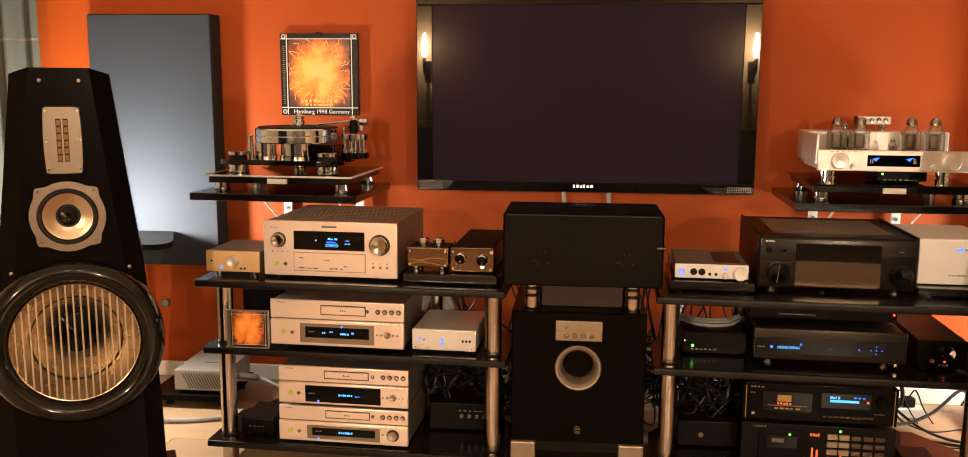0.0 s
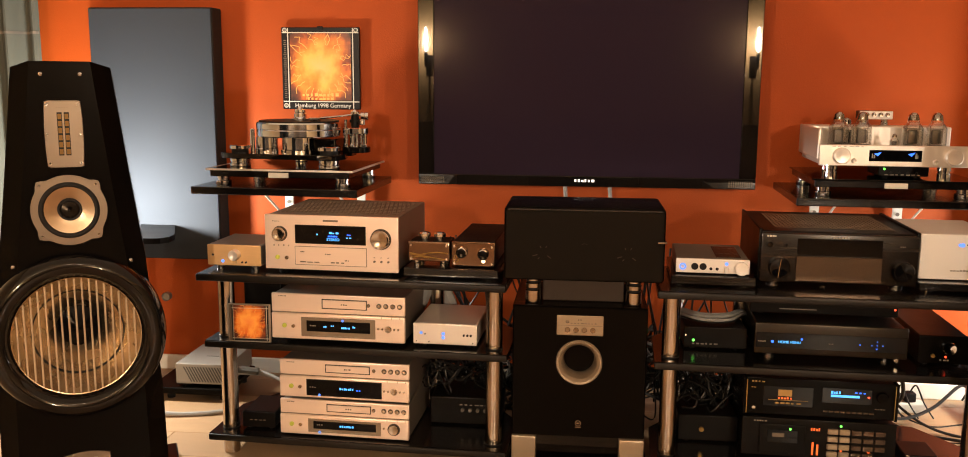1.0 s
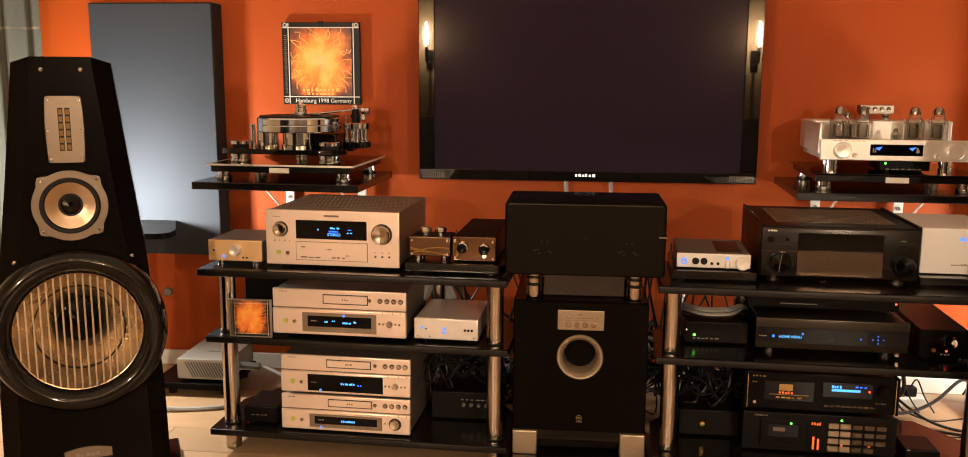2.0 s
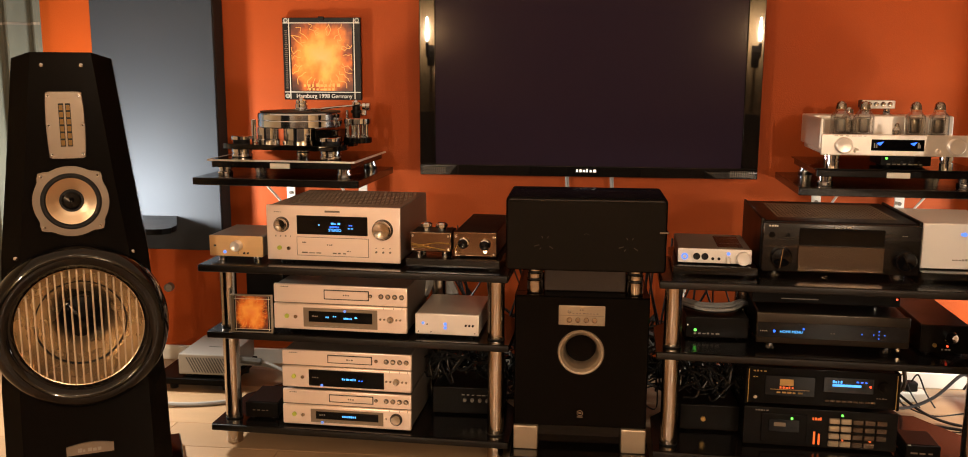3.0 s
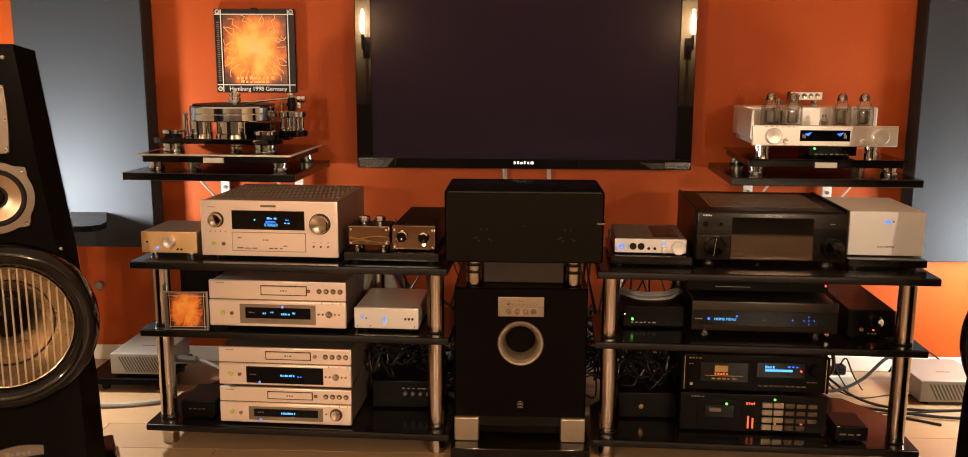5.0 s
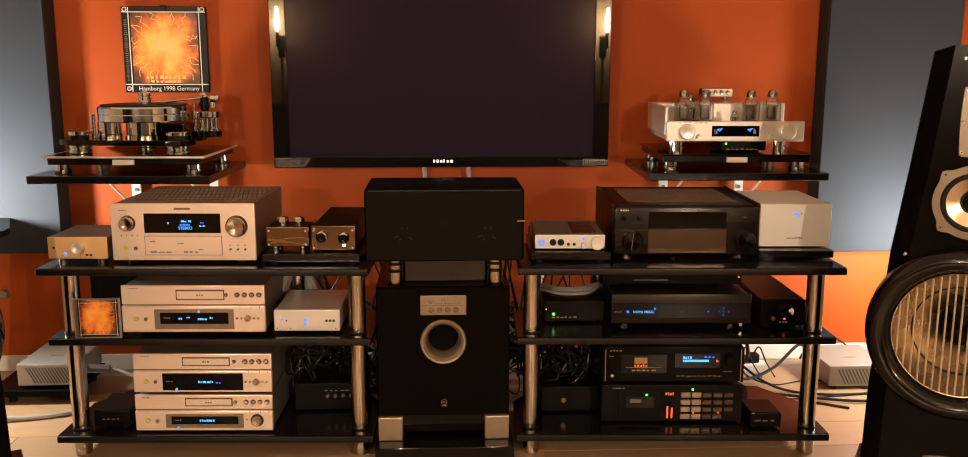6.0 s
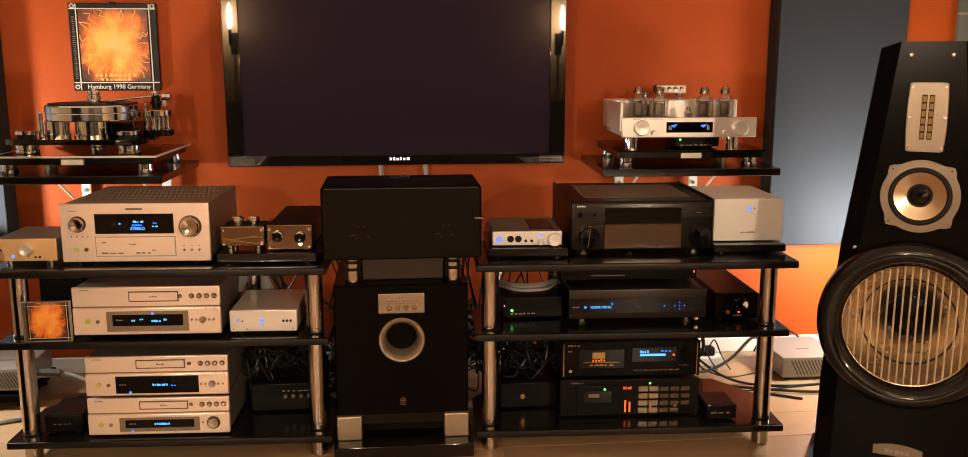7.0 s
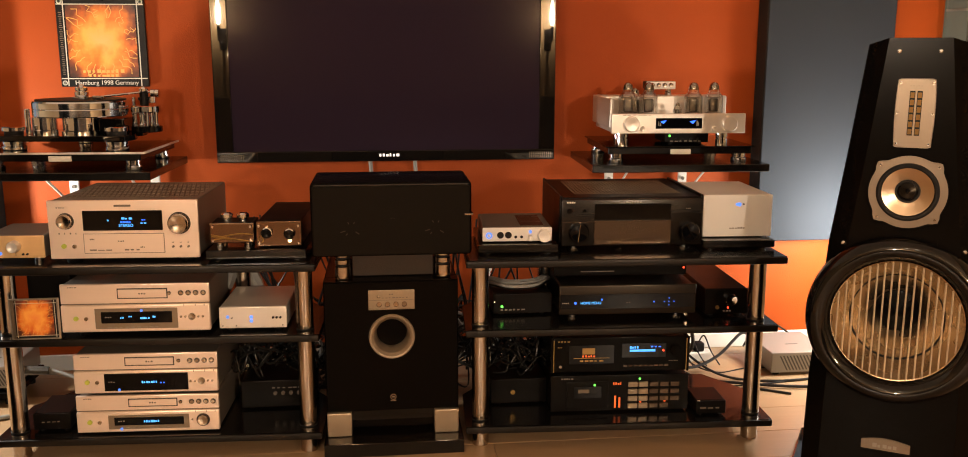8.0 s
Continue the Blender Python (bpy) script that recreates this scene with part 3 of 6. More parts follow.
def isolation_board(cx, label):
    th = thing("isolation_board", label, "isolation platform", (cx, 3.100, 0.838), TURN, "isolation platforms")
    w, d = 0.257, 0.415
    for x in (-0.222, 0.222):
        for y in (0.036, d - 0.045):
            bm = nb()
            lathe(bm, [(0.026, 0), (0.027, 0.003), (0.027, 0.017), (0.022, 0.019), (0.022, 0.025), (0.024, 0.026), (0.024, 0.033)], (x, y, 0), "z", 24)
            part("foot", bm, M_CHROME, th, "stacked chrome foot")
    part("slab", box(nb(), -w, w, 0, d, 0.034, 0.0575, 0.002), M_SHELF, th, "black slab")
    part("top_plate", box(nb(), -w - 0.010, w + 0.010, -0.006, d + 0.006, 0.0580, 0.0620, 0.001), M_LACQUER, th, "glossy black top plate")
    if cx < 0:
        for a in ((-w - 0.012, w + 0.012, -0.0085, -0.0062), (w + 0.0102, w + 0.0150, -0.006, d + 0.006), (-w - 0.0125, -w - 0.0102, -0.006, d + 0.006)):
            part("edge_strip", box(nb(), a[0], a[1], a[2], a[3], 0.0570, 0.0632), M_SILVER2, th, "thin silver edge strip")
    part("name_plate", box(nb(), -0.036, 0.036, -0.008, 0.0, 0.034, 0.052, 0.001), M_PRINT_LINE, th, "pale blank name plate")
    return th


isolation_board(-1.050, "black isolation platform with chrome feet on a wall shelf")
isolation_board(1.042, "black isolation platform with chrome feet on a wall shelf")


# ---- record player ----
def record_player():
    th = thing("record_player", "heavy chrome record player with thick polished platter", "record player", (-1.030, 3.29, 0.9005), TURN)
    for x, y, r in ((-0.198, -0.085, 0.036), (0.148, -0.110, 0.038), (-0.05, 0.15, 0.024)):
        bm = nb()
        lathe(bm, [(r, 0), (r + 0.001, 0.002), (r + 0.001, 0.012), (r - 0.003, 0.014), (r - 0.003, 0.018), (r, 0.020), (r, 0.029), (r - 0.008, 0.031)], (x, y, 0), "z", 36)
        part("foot", bm, M_CHROME, th, "chrome levelling foot")
        if y < 0:
            part("foot_neck", rod(nb(), (x, y, 0.0505), r - 0.006, 0.012, "z", 28), M_RUBBER, th, "black neck")
            part("foot_cap", lathe(nb(), [(r - 0.004, 0.0625), (r, 0.0645), (r, 0.076), (r - 0.004, 0.078), (r * 0.5, 0.079)], (x, y, 0), "z", 36), M_CHROME, th, "chrome cap")
    bm = nb()
    prism(bm, [(-0.262, -0.105), (-0.225, -0.132), (0.12, -0.160), (0.185, -0.150), (0.205, -0.10), (0.16, 0.12), (-0.02, 0.19), (-0.10, 0.18), (-0.262, -0.065)], 0.0315, 0.0500)
    bmesh.ops.bevel(bm, geom=list(bm.edges), offset=0.002, segments=2, profile=0.5, affect="EDGES")
    part("chassis", bm, M_LACQUER, th, "glossy black chassis")
    part("bearing_drum", lathe(nb(), [(0.070, 0.0495), (0.070, 0.058), (0.066, 0.060), (0.066, 0.1075)], (0.0, 0.0, 0), "z", 48), M_CHROME, th, "polished drum")
    part("armboard", box(nb(), 0.068, 0.150, -0.045, 0.075, 0.0505, 0.100, 0.004, 2), M_LACQUER, th, "black block under the platter")
    bm = nb()
    lathe(bm, [(0.148, 0.108), (0.154, 0.109), (0.156, 0.112), (0.156, 0.133), (0.1545, 0.135), (0.156, 0.137), (0.156, 0.156), (0.153, 0.161), (0.146, 0.161)], (0, 0, 0), "z", 72)
    part("platter", bm, M_CHROME, th, "thick polished platter")
    part("mat", rod(nb(), (0, 0, 0.1615), 0.146, 0.004, "z", 64, 0.001), M_RUBBER, th, "black platter mat")
    part("record_clamp", lathe(nb(), [(0.030, 0.166), (0.030, 0.172), (0.020, 0.175), (0.023, 0.178), (0.023, 0.190), (0.019, 0.193), (0.021, 0.196), (0.021, 0.204), (0.010, 0.207), (0.007, 0.214), (0.002, 0.215)], (0.004, 0.0, 0), "z", 32), M_CHROME, th, "chrome record clamp")
    bm = nb()
    lathe(bm, [(0.042, 0.0505), (0.042, 0.062), (0.040, 0.064), (0.040, 0.104), (0.038, 0.107)], (-0.116, -0.030, 0), "z", 40)
    part("motor", bm, M_CHROME, th, "round chrome motor housing")
    part("motor_pulley", rod(nb(), (-0.160, -0.058, 0.0505), 0.009, 0.085, "z", 20, 0.002), M_CHROME, th, "slim chrome belt post")
    part("arm_base", lathe(nb(), [(0.050, 0.049), (0.052, 0.052), (0.052, 0.068), (0.046, 0.071)], (0.208, 0.03, 0.0), "z", 36), M_LACQUER, th, "black arm tower base")
    part("arm_beam", box(nb(), 0.12, 0.20, 0.0, 0.06, 0.036, 0.0495, 0.003), M_LACQUER, th)
    for dx, dy in ((-0.035, -0.018), (0.036, -0.016), (-0.004, -0.040), (0.004, 0.038)):
        part("tower_pillar", lathe(nb(), [(0.0105, 0.071), (0.0105, 0.078), (0.0085, 0.080), (0.0085, 0.112), (0.0105, 0.114), (0.0105, 0.118)], (0.208 + dx, 0.03 + dy, 0.0), "z", 18), M_CHROME, th, "chrome pillar")
    part("tower_top", lathe(nb(), [(0.046, 0.118), (0.050, 0.120), (0.050, 0.138), (0.046, 0.141), (0.020, 0.141)], (0.208, 0.03, 0), "z", 40), M_CHROME, th, "thick chrome tower ring")
    part("tower_core", rod(nb(), (0.208, 0.03, 0.071), 0.010, 0.047, "z", 20), M_CHROME, th)
    bm = nb()
    rod(bm, (0.204, 0.03, 0.141), 0.015, 0.045, "z", 24, 0.002)
    box(bm, 0.186, 0.232, 0.017, 0.043, 0.158, 0.170, 0.003)
    part("arm_bearing", bm, M_CASE_BLK, th, "black arm bearing")
    part("bearing_cap", lathe(nb(), [(0.012, 0.186), (0.016, 0.190), (0.016, 0.198), (0.009, 0.205), (0.002, 0.207)], (0.204, 0.03, 0), "z", 24), M_CHROME, th, "chrome bearing cap")
    part("counterweight", lathe(nb(), [(0.006, 0.0), (0.015, 0.002), (0.015, 0.014), (0.012, 0.016), (0.015, 0.018), (0.015, 0.030), (0.006, 0.032)], (0.222, 0.048, 0.182), "x", 24), M_CHROME, th, "chrome counterweight")
    part("lift_pillar", rod(nb(), (0.182, -0.014, 0.141), 0.005, 0.030, "z", 12), M_CHROME, th)
    part("side_weight", rod(nb(), (0.236, 0.015, 0.150), 0.011, 0.022, "z", 18, 0.002), M_STEEL, th, "steel side weight")
    arm = part("tone_arm", tube(nb(), [(0.231, 0.05, 0.186), (0.19, 0.02, 0.186), (0.15, -0.02, 0.182), (0.095, -0.05, 0.176)], 0.0042, 8), M_CHROME, th, "slim tone arm")
    part("headshell", box(nb(), 0.060, 0.100, -0.064, -0.044, 0.168, 0.178, 0.002), M_STEEL, arm, "steel headshell")
    part("cartridge", box(nb(), 0.063, 0.088, -0.062, -0.046, 0.1662, 0.1678, 0.0005), M_CASE_BLK, arm)


record_player()


# ---- valve amplifier ----
def valve(parent, x, y, z, s=1.0):
    outline = ((0.0270, 0), (0.0292, 0.006), (0.0292, 0.058), (0.0280, 0.066), (0.0220, 0.074), (0.0170, 0.080), (0.0160, 0.092), (0.0135, 0.102), (0.0080, 0.108), (0.0010, 0.110))
    v = part("valve", lathe(nb(), [(r * s, h * s) for r, h in outline], (x, y, z), "z", 28), M_TUBE, parent, "clear glass valve")
    part("anode", box(nb(), x - 0.014 * s, x + 0.014 * s, y - 0.009 * s, y + 0.009 * s, z + 0.016 * s, z + 0.058 * s, 0.004 * s, 2), M_PLATE_GREY, v, "dark grey anode")
    for sx in (-1, 1):
        part("grid_rod", rod(nb(), (x + sx * 0.0175 * s, y, z + 0.006 * s), 0.0013 * s, 0.066 * s, "z", 8), M_CHROME, v)
    for h in (0.012, 0.060):
        part("mica_disc", rod(nb(), (x, y, z + h * s), 0.022 * s, 0.0015 * s, "z", 20), M_PLATE_GREY, v)
    part("getter", lathe(nb(), [(0.0160 * s, 0.086 * s), (0.0152 * s, 0.092 * s), (0.0128 * s, 0.1015 * s), (0.0074 * s, 0.1070 * s), (0.001, 0.1085 * s)], (x, y, z), "z", 24, False, False), M_GETTER, v, "silvery valve top")
    part("socket", rod(nb(), (x, y, z - 0.002), 0.027 * s, 0.006 * s, "z", 20), M_CASE_BLK, v)


def valve_amplifier():
    th = thing("valve_amplifier", "silver valve amplifier with four glass valves and blue meter", "amplifier", (1.036, 3.112, 0.8985), TURN)
    for x in (-0.190, 0.170):
        for y in (0.045, 0.26):
            bm = nb()
            lathe(bm, [(0.021, 0), (0.021, 0.020), (0.018, 0.022), (0.018, 0.028), (0.021, 0.030), (0.021, 0.046)], (x if y < 0.1 else x * 0.82, y, 0), "z", 24)
            part("foot", bm, M_CHROME, th, "chrome foot")
    part("chassis", box(nb(), -0.232, 0.232, 0.012, 0.33, 0.0465, 0.092, 0.003), M_SILVER2, th)
    f = part("front_plate", box(nb(), -0.239, 0.240, -0.002, 0.012, 0.0450, 0.1145, 0.003, 2), M_SILVER2, th, "thick silver front plate")
    part("transformer_cover", box(nb(), -0.234, 0.247, 0.235, 0.345, 0.092, 0.166, 0.004), M_SILVER2, th, "silver transformer cover")
    part("side_plate", box(nb(), -0.243, -0.233, 0.012, 0.34, 0.064, 0.166, 0.003), M_SILVER2, th)
    part("meter_window", box(nb(), -0.082, 0.083, -0.0045, 0.0, 0.062, 0.099, 0.001), M_WINDOW, th, "dark meter window")
    for x in (-0.055, 0.050):
        bm = nb()
        v = [bm.verts.new(p) for p in ((x - 0.012, -0.0052, 0.087), (x + 0.011, -0.0052, 0.092), (x + 0.000, -0.0052, 0.079))]
        bm.faces.new(v)
        part("meter_glow", bm, M_BLUE, th, "blue meter light")
    bars(th, "meter_scale", -0.074, -0.062, 0.072, 0.088, 2, -0.0045, M_LEGEND, 1)
    bars(th, "meter_scale", 0.062, 0.074, 0.072, 0.090, 2, -0.0045, M_LEGEND, 2)
    for x in (-0.170, 0.180):
        knob(th, x, 0.079, 0.027, 0.020, M_SILVER2, -0.002, label="silver turning knob")
    for x in (-0.128, 0.127):
        knob(th, x, 0.062, 0.0085, 0.012, M_SILVER2, -0.002, "small_knob")
    for x, y in ((-0.150, 0.150), (-0.074, 0.145), (0.092, 0.145), (0.170, 0.150)):
        valve(th, x, y, 0.093, 1.15)
    for x, y, k in ((0.022, 0.10, 0.50), (-0.112, 0.205, 0.95)):
        valve(th, x, y, 0.093, k)
    bars(th, "legend", -0.2, -0.09, 0.108, 0.111, 6, -0.002, M_LEGEND, 9)


valve_amplifier()


def small_box(name, label, category, x0, x1, y0, y1, z0, z1, body, face, rz=0.0, footh=0.006, group="", foot_mat=None, bev=0.003):
    th = thing(name, label, category, ((x0 + x1) / 2, y0, z0), rz, group)
    w, d = (x1 - x0), (y1 - y0)
    if footh:
        feet(th, w, d, footh, min(0.012, w * 0.08), foot_mat or M_RUBBER, min(0.03, w * 0.18))
    part("case", box(nb(), -w / 2 + 0.001, w / 2 - 0.001, 0.006, d, footh, z1 - z0, bev), body, th)
    part("front_plate", box(nb(), -w / 2, w / 2, 0.0, 0.006, footh, z1 - z0, min(bev, 0.0025), 2), face, th)
    return th


# box standing under the valve amplifier
th = small_box("phono_stage", "small black phono box with green light under the amplifier", "phono stage", 1.005, 1.165, 3.165, 3.31, 0.9005, 0.943, M_CASE_BLK, M_CASE_BLK, rz=TURN)
led(th, -0.062, 0.030, 0.0038, M_GREEN_LED)
for i in range(4):
    button(th, -0.04 + i * 0.027, 0.018, 0.004, M_RUBBER)
bars(th, "legend", -0.06, 0.06, 0.009, 0.013, 7, 0.0, M_LEGEND, 12)

# white switch box on the transformer cover
th = small_box("selector_box", "small white selector box with four knobs on the amplifier", "selector box", 0.996, 1.108, 3.385, 3.455, 1.0652, 1.116, M_CASE_BLK, M_WHITEBOX, rz=-4.0, footh=0.022, foot_mat=M_CHROME)
for i in range(4):
    knob(th, -0.033 + i * 0.023, 0.038, 0.0085, 0.010, M_CHROME)


# ---- racks ----
def rack(cx, y, w, rz, label):
    th = thing("hifi_rack", label, "hi-fi rack", (cx, y, 0), rz, "hi-fi racks")
    half, d, t = w / 2, 0.43, 0.0215
    for top, front in ((0.084, 0.0), (0.395, 0.0), (0.62, -0.040)):
        outline = [(-half, front + 0.008), (-half, 0.28), (-half + 0.10, d), (half - 0.10, d), (half, 0.28), (half, front + 0.008)]
        s = part("shelf", prism(nb(), outline, top - t, top), M_SHELF, th, "glossy black shelf board")
        part("front_edging", box(nb(), -half, half, front, front + 0.0075, top - t, top - 0.0005, 0.004, 3), M_SHELF_EDGE, s, "matt black edging")
    for x in (-half + 0.048, half - 0.048):
        for yy in (0.072, 0.365):
            xx = x if yy < 0.1 else x * 0.45
            for z0, z1, m in ((0.0, 0.058, 0.003), (0.0885, 0.369, 0.0), (0.3995, 0.594, 0.0)):
                part("post", rod(nb(), (xx, yy, z0), 0.0262, z1 - z0, "z", 32, m), M_STEEL, th, "brushed steel post")
            for z0 in (0.058, 0.084, 0.369, 0.395, 0.594):
                part("collar", rod(nb(), (xx, yy, z0), 0.0272, 0.0045, "z", 32), M_RUBBER, th)
    return th


rack(-0.686, 2.660, 0.968, TURN, "black three-tier rack with brushed steel posts, full of silver components")
rack(0.722, 2.605, 0.968, TURN, "black three-tier rack with brushed steel posts, full of dark components")


# ---- left rack, upper tier ----
def gold_amp():
    th = small_box("headphone_amplifier", "small gold-faced amplifier with blue light", "amplifier", -1.162, -0.985, 2.715, 2.92, 0.62, 0.700, M_CASE, M_GOLDFACE, rz=TURN, footh=0.014, foot_mat=M_CHROME)
    knob(th, 0.006, 0.050, 0.017, 0.024, M_SILVER2, name="volume_knob")
    button(th, -0.068, 0.048, 0.004, M_CHROME)
    led(th, -0.037, 0.028, 0.005, M_BLUE_LED)
    for i in range(2):
        button(th, 0.028 + 0.012 * i, 0.026, 0.003, M_RUBBER)
    part("pointer_mark", box(nb(), 0.006, 0.0075, -0.001, 0.0, 0.022, 0.034), M_LEGEND_DK, th)


gold_amp()


def receiver():
    w, h, d = 0.428, 0.172, 0.39
    th = thing("av_receiver", "champagne silver audio receiver with blue display, on the rack", "receiver", (-0.755, 2.698, 0.62), -3.0)
    feet(th, w, d, 0.012, 0.022, M_RUBBER)
    part("case", box(nb(), -w / 2 + 0.004, w / 2 - 0.004, 0.012, d, 0.012, h + 0.008, 0.004, 2), M_CASE, th, "grey brown steel cover")
    part("front_plate", box(nb(), -w / 2, w / 2, 0.0, 0.012, 0.010, h + 0.010, 0.002, 2), M_SILVER, th, "brushed champagne front")
    bm = nb()
    for r in range(9):
        for c in range(26):
            x = -0.185 + c * 0.0145 + (0.007 if r % 2 else 0)
            y = 0.07 + r * 0.033
            box(bm, x, x + 0.009, y, y + 0.020, h + 0.0085, h + 0.0095)
    part("top_vents", bm, M_LEGEND_DK, th, "rows of ventilation slots")
    z0 = 0.012
    part("display_window", box(nb(), -0.115, 0.112, -0.002, 0.001, 0.093, 0.152, 0.001), M_WINDOW, th, "black display window")
    bars(th, "display_line", -0.045, -0.036, 0.121, 0.126, 1, -0.002, M_CYAN, 1)
    bars(th, "display_line", -0.004, 0.028, 0.126, 0.132, 3, -0.002, M_CYAN, 2)
    words(th, "display_word", "STEREO", 0.008, 0.108, 0.012, -0.0025, M_CYAN, "lit blue word")
    bars(th, "display_line", -0.008, 0.026, 0.116, 0.121, 4, -0.002, M_BLUE, 5)
    bars(th, "display_line", 0.050, 0.070, 0.113, 0.118, 2, -0.002, M_CYAN, 4)
    bars(th, "display_line", 0.053, 0.066, 0.123, 0.126, 2, -0.002, M_BLUE, 6)
    part("flap", box(nb(), -0.115, 0.113, -0.0025, 0.0, 0.027, 0.083, 0.001), M_SILVER, th, "hinged front flap")
    bm = nb()
    for a in ((-0.1165, -0.115, 0.0255, 0.0845), (0.113, 0.1145, 0.0255, 0.0845), (-0.115, 0.113, 0.083, 0.0845), (-0.115, 0.113, 0.0255, 0.027)):
        box(bm, a[0], a[1], -0.0008, 0.0, a[2], a[3])
    part("flap_gap", bm, M_LEGEND_DK, th)
    for i, (x0, x1, z) in enumerate(((-0.098, -0.083, 0.066), (-0.018, 0.002, 0.060), (0.045, 0.06, 0.042), (-0.1, -0.03, 0.034), (0.0, 0.05, 0.034))):
        bars(th, "legend", x0, x1, z, z + 0.004, 3, -0.0025, M_LEGEND_DK, 20 + i)
    knob(th, -0.164, 0.122, 0.021, 0.022, M_KNOB, name="selector_knob")
    knob(th, 0.160, 0.114, 0.029, 0.026, M_KNOB, name="volume_knob")
    part("knob_ring", lathe(nb(), [(0.024, 0), (0.024, -0.003), (0.0215, -0.003), (0.0215, 0)], (-0.164, 0, 0.122), "y", 32, True), M_TRAY_GAP, th)
    part("knob_ring", lathe(nb(), [(0.0325, 0), (0.0325, -0.003), (0.0295, -0.003), (0.0295, 0)], (0.160, 0, 0.114), "y", 32, True), M_TRAY_GAP, th)
    for i in range(4):
        bars(th, "legend", -0.186 + i * 0.016, -0.182 + i * 0.016, 0.083, 0.088, 1, 0.0, M_LEGEND_DK, i)
    button(th, -0.173, 0.048, 0.0070, M_LIME, name="power_button", label="lime green lit power button")
    button(th, -0.143, 0.047, 0.006, M_STEEL, name="headphone_socket")
    for i in range(3):
        button(th, 0.139 + i * 0.022, 0.044, 0.0032, M_LEGEND_DK)
        bars(th, "legend", 0.136 + i * 0.022, 0.142 + i * 0.022, 0.055, 0.058, 2, 0.0, M_LEGEND_DK, i + 30)
    part("maker_badge", box(nb(), -0.024, 0.024, -0.0015, 0.0, 0.163, 0.169, 0.0005), M_LEGEND_DK, th, "small dark maker's badge")
    bars(th, "legend", -0.188, -0.162, 0.160, 0.163, 4, 0.0, M_LEGEND_DK, 44)


receiver()


def slab(name, label, x0, x1, y0, y1, z0, z1, material, group="", legs=False):
    th = thing(name, label, "platform", ((x0 + x1) / 2, y0, z0), TURN, group)
    w, d = x1 - x0, y1 - y0
    part("block", box(nb(), -w / 2, w / 2, 0, d, 0.006, z1 - z0, 0.002), material, th)
    feet(th, w, d, 0.006, 0.012, M_CHROME, 0.03)
    return th


slab("component_platform", "black stone platform under two small amplifiers", -0.522, -0.232, 2.665, 2.965, 0.62, 0.652, M_SHELF, "component platforms")
slab("component_platform", "black stone platform under a headphone amplifier", 0.281, 0.524, 2.665, 2.965, 0.62, 0.650, M_SHELF, "component platforms")
slab("component_platform", "black stone platform under a pearl power amplifier", 0.985, 1.212, 2.665, 2.99, 0.62, 0.648, M_SHELF, "component platforms")


def tube_preamp():
    th = small_box("valve_preamplifier", "small mirror-faced valve preamplifier with two valves on top", "preamplifier", -0.513, -0.385, 2.70, 2.80, 0.652, 0.728, M_CASE_BLK, M_MIRROR, rz=TURN, footh=0.016, foot_mat=M_CHROME)
    part("face_frame", box(nb(), -0.064, 0.064, -0.0022, 0.0, 0.073, 0.076), M_STEEL, th, "polished upper edge")
    bm = nb()
    for pts in (((-0.06, 0.041), (-0.03, 0.036), (0.0, 0.041), (0.03, 0.044), (0.06, 0.041)), ((-0.06, 0.036), (-0.02, 0.032), (0.02, 0.026), (0.06, 0.020)), ((-0.06, 0.024), (-0.03, 0.030), (0.0, 0.027))):
        tube(bm, [(x, -0.0005, z) for x, z in pts], 0.0022, 6)
    part("gold_inlay", bm, M_RIBBON, th, "gold wave inlay")
    for x, z in ((-0.055, 0.066), (0.055, 0.066), (-0.055, 0.024), (0.055, 0.024)):
        button(th, x, z, 0.004, M_CHROME, name="screw")
    for x in (-0.022, 0.026):
        part("valve", lathe(nb(), [(0.013, 0.076), (0.013, 0.084), (0.0185, 0.087), (0.0185, 0.096), (0.012, 0.100), (0.003, 0.101)], (x, 0.045, 0), "z", 20), M_CHROME, th, "chrome-topped valve")


def mirror_box():
    th = small_box("phono_preamplifier", "long box with bronze mirror front and two knobs", "preamplifier", -0.379, -0.246, 2.698, 3.06, 0.652, 0.731, M_CASE_BLK, M_MIRROR, rz=TURN, footh=0.004)
    for x in (-0.034, 0.032):
        zk = 0.046 if x < 0 else 0.042
        k = knob(th, x, zk, 0.0135, 0.018, M_WINDOW, label="dark metal knob")
        part("knob_ring", lathe(nb(), [(0.0165, 0), (0.0165, -0.012), (0.0137, -0.014), (0.0137, 0)], (x, 0, zk), "y", 28, True), M_CHROME, k, "chrome ring")
    led(th, 0.032, 0.021, 0.006, M_WARM_LED)
    for x, z in ((-0.058, 0.066), (0.058, 0.066), (-0.058, 0.013), (0.058, 0.013)):
        button(th, x, z, 0.004, M_CHROME, name="screw")
    part("trim", tube(nb(), [(-0.061, -0.0005, 0.022), (-0.053, -0.0005, 0.038), (-0.046, -0.0005, 0.020), (-0.061, -0.0005, 0.012)], 0.0016, 6), M_RIBBON, th, "gold leaf outline")


tube_preamp()
mirror_box()


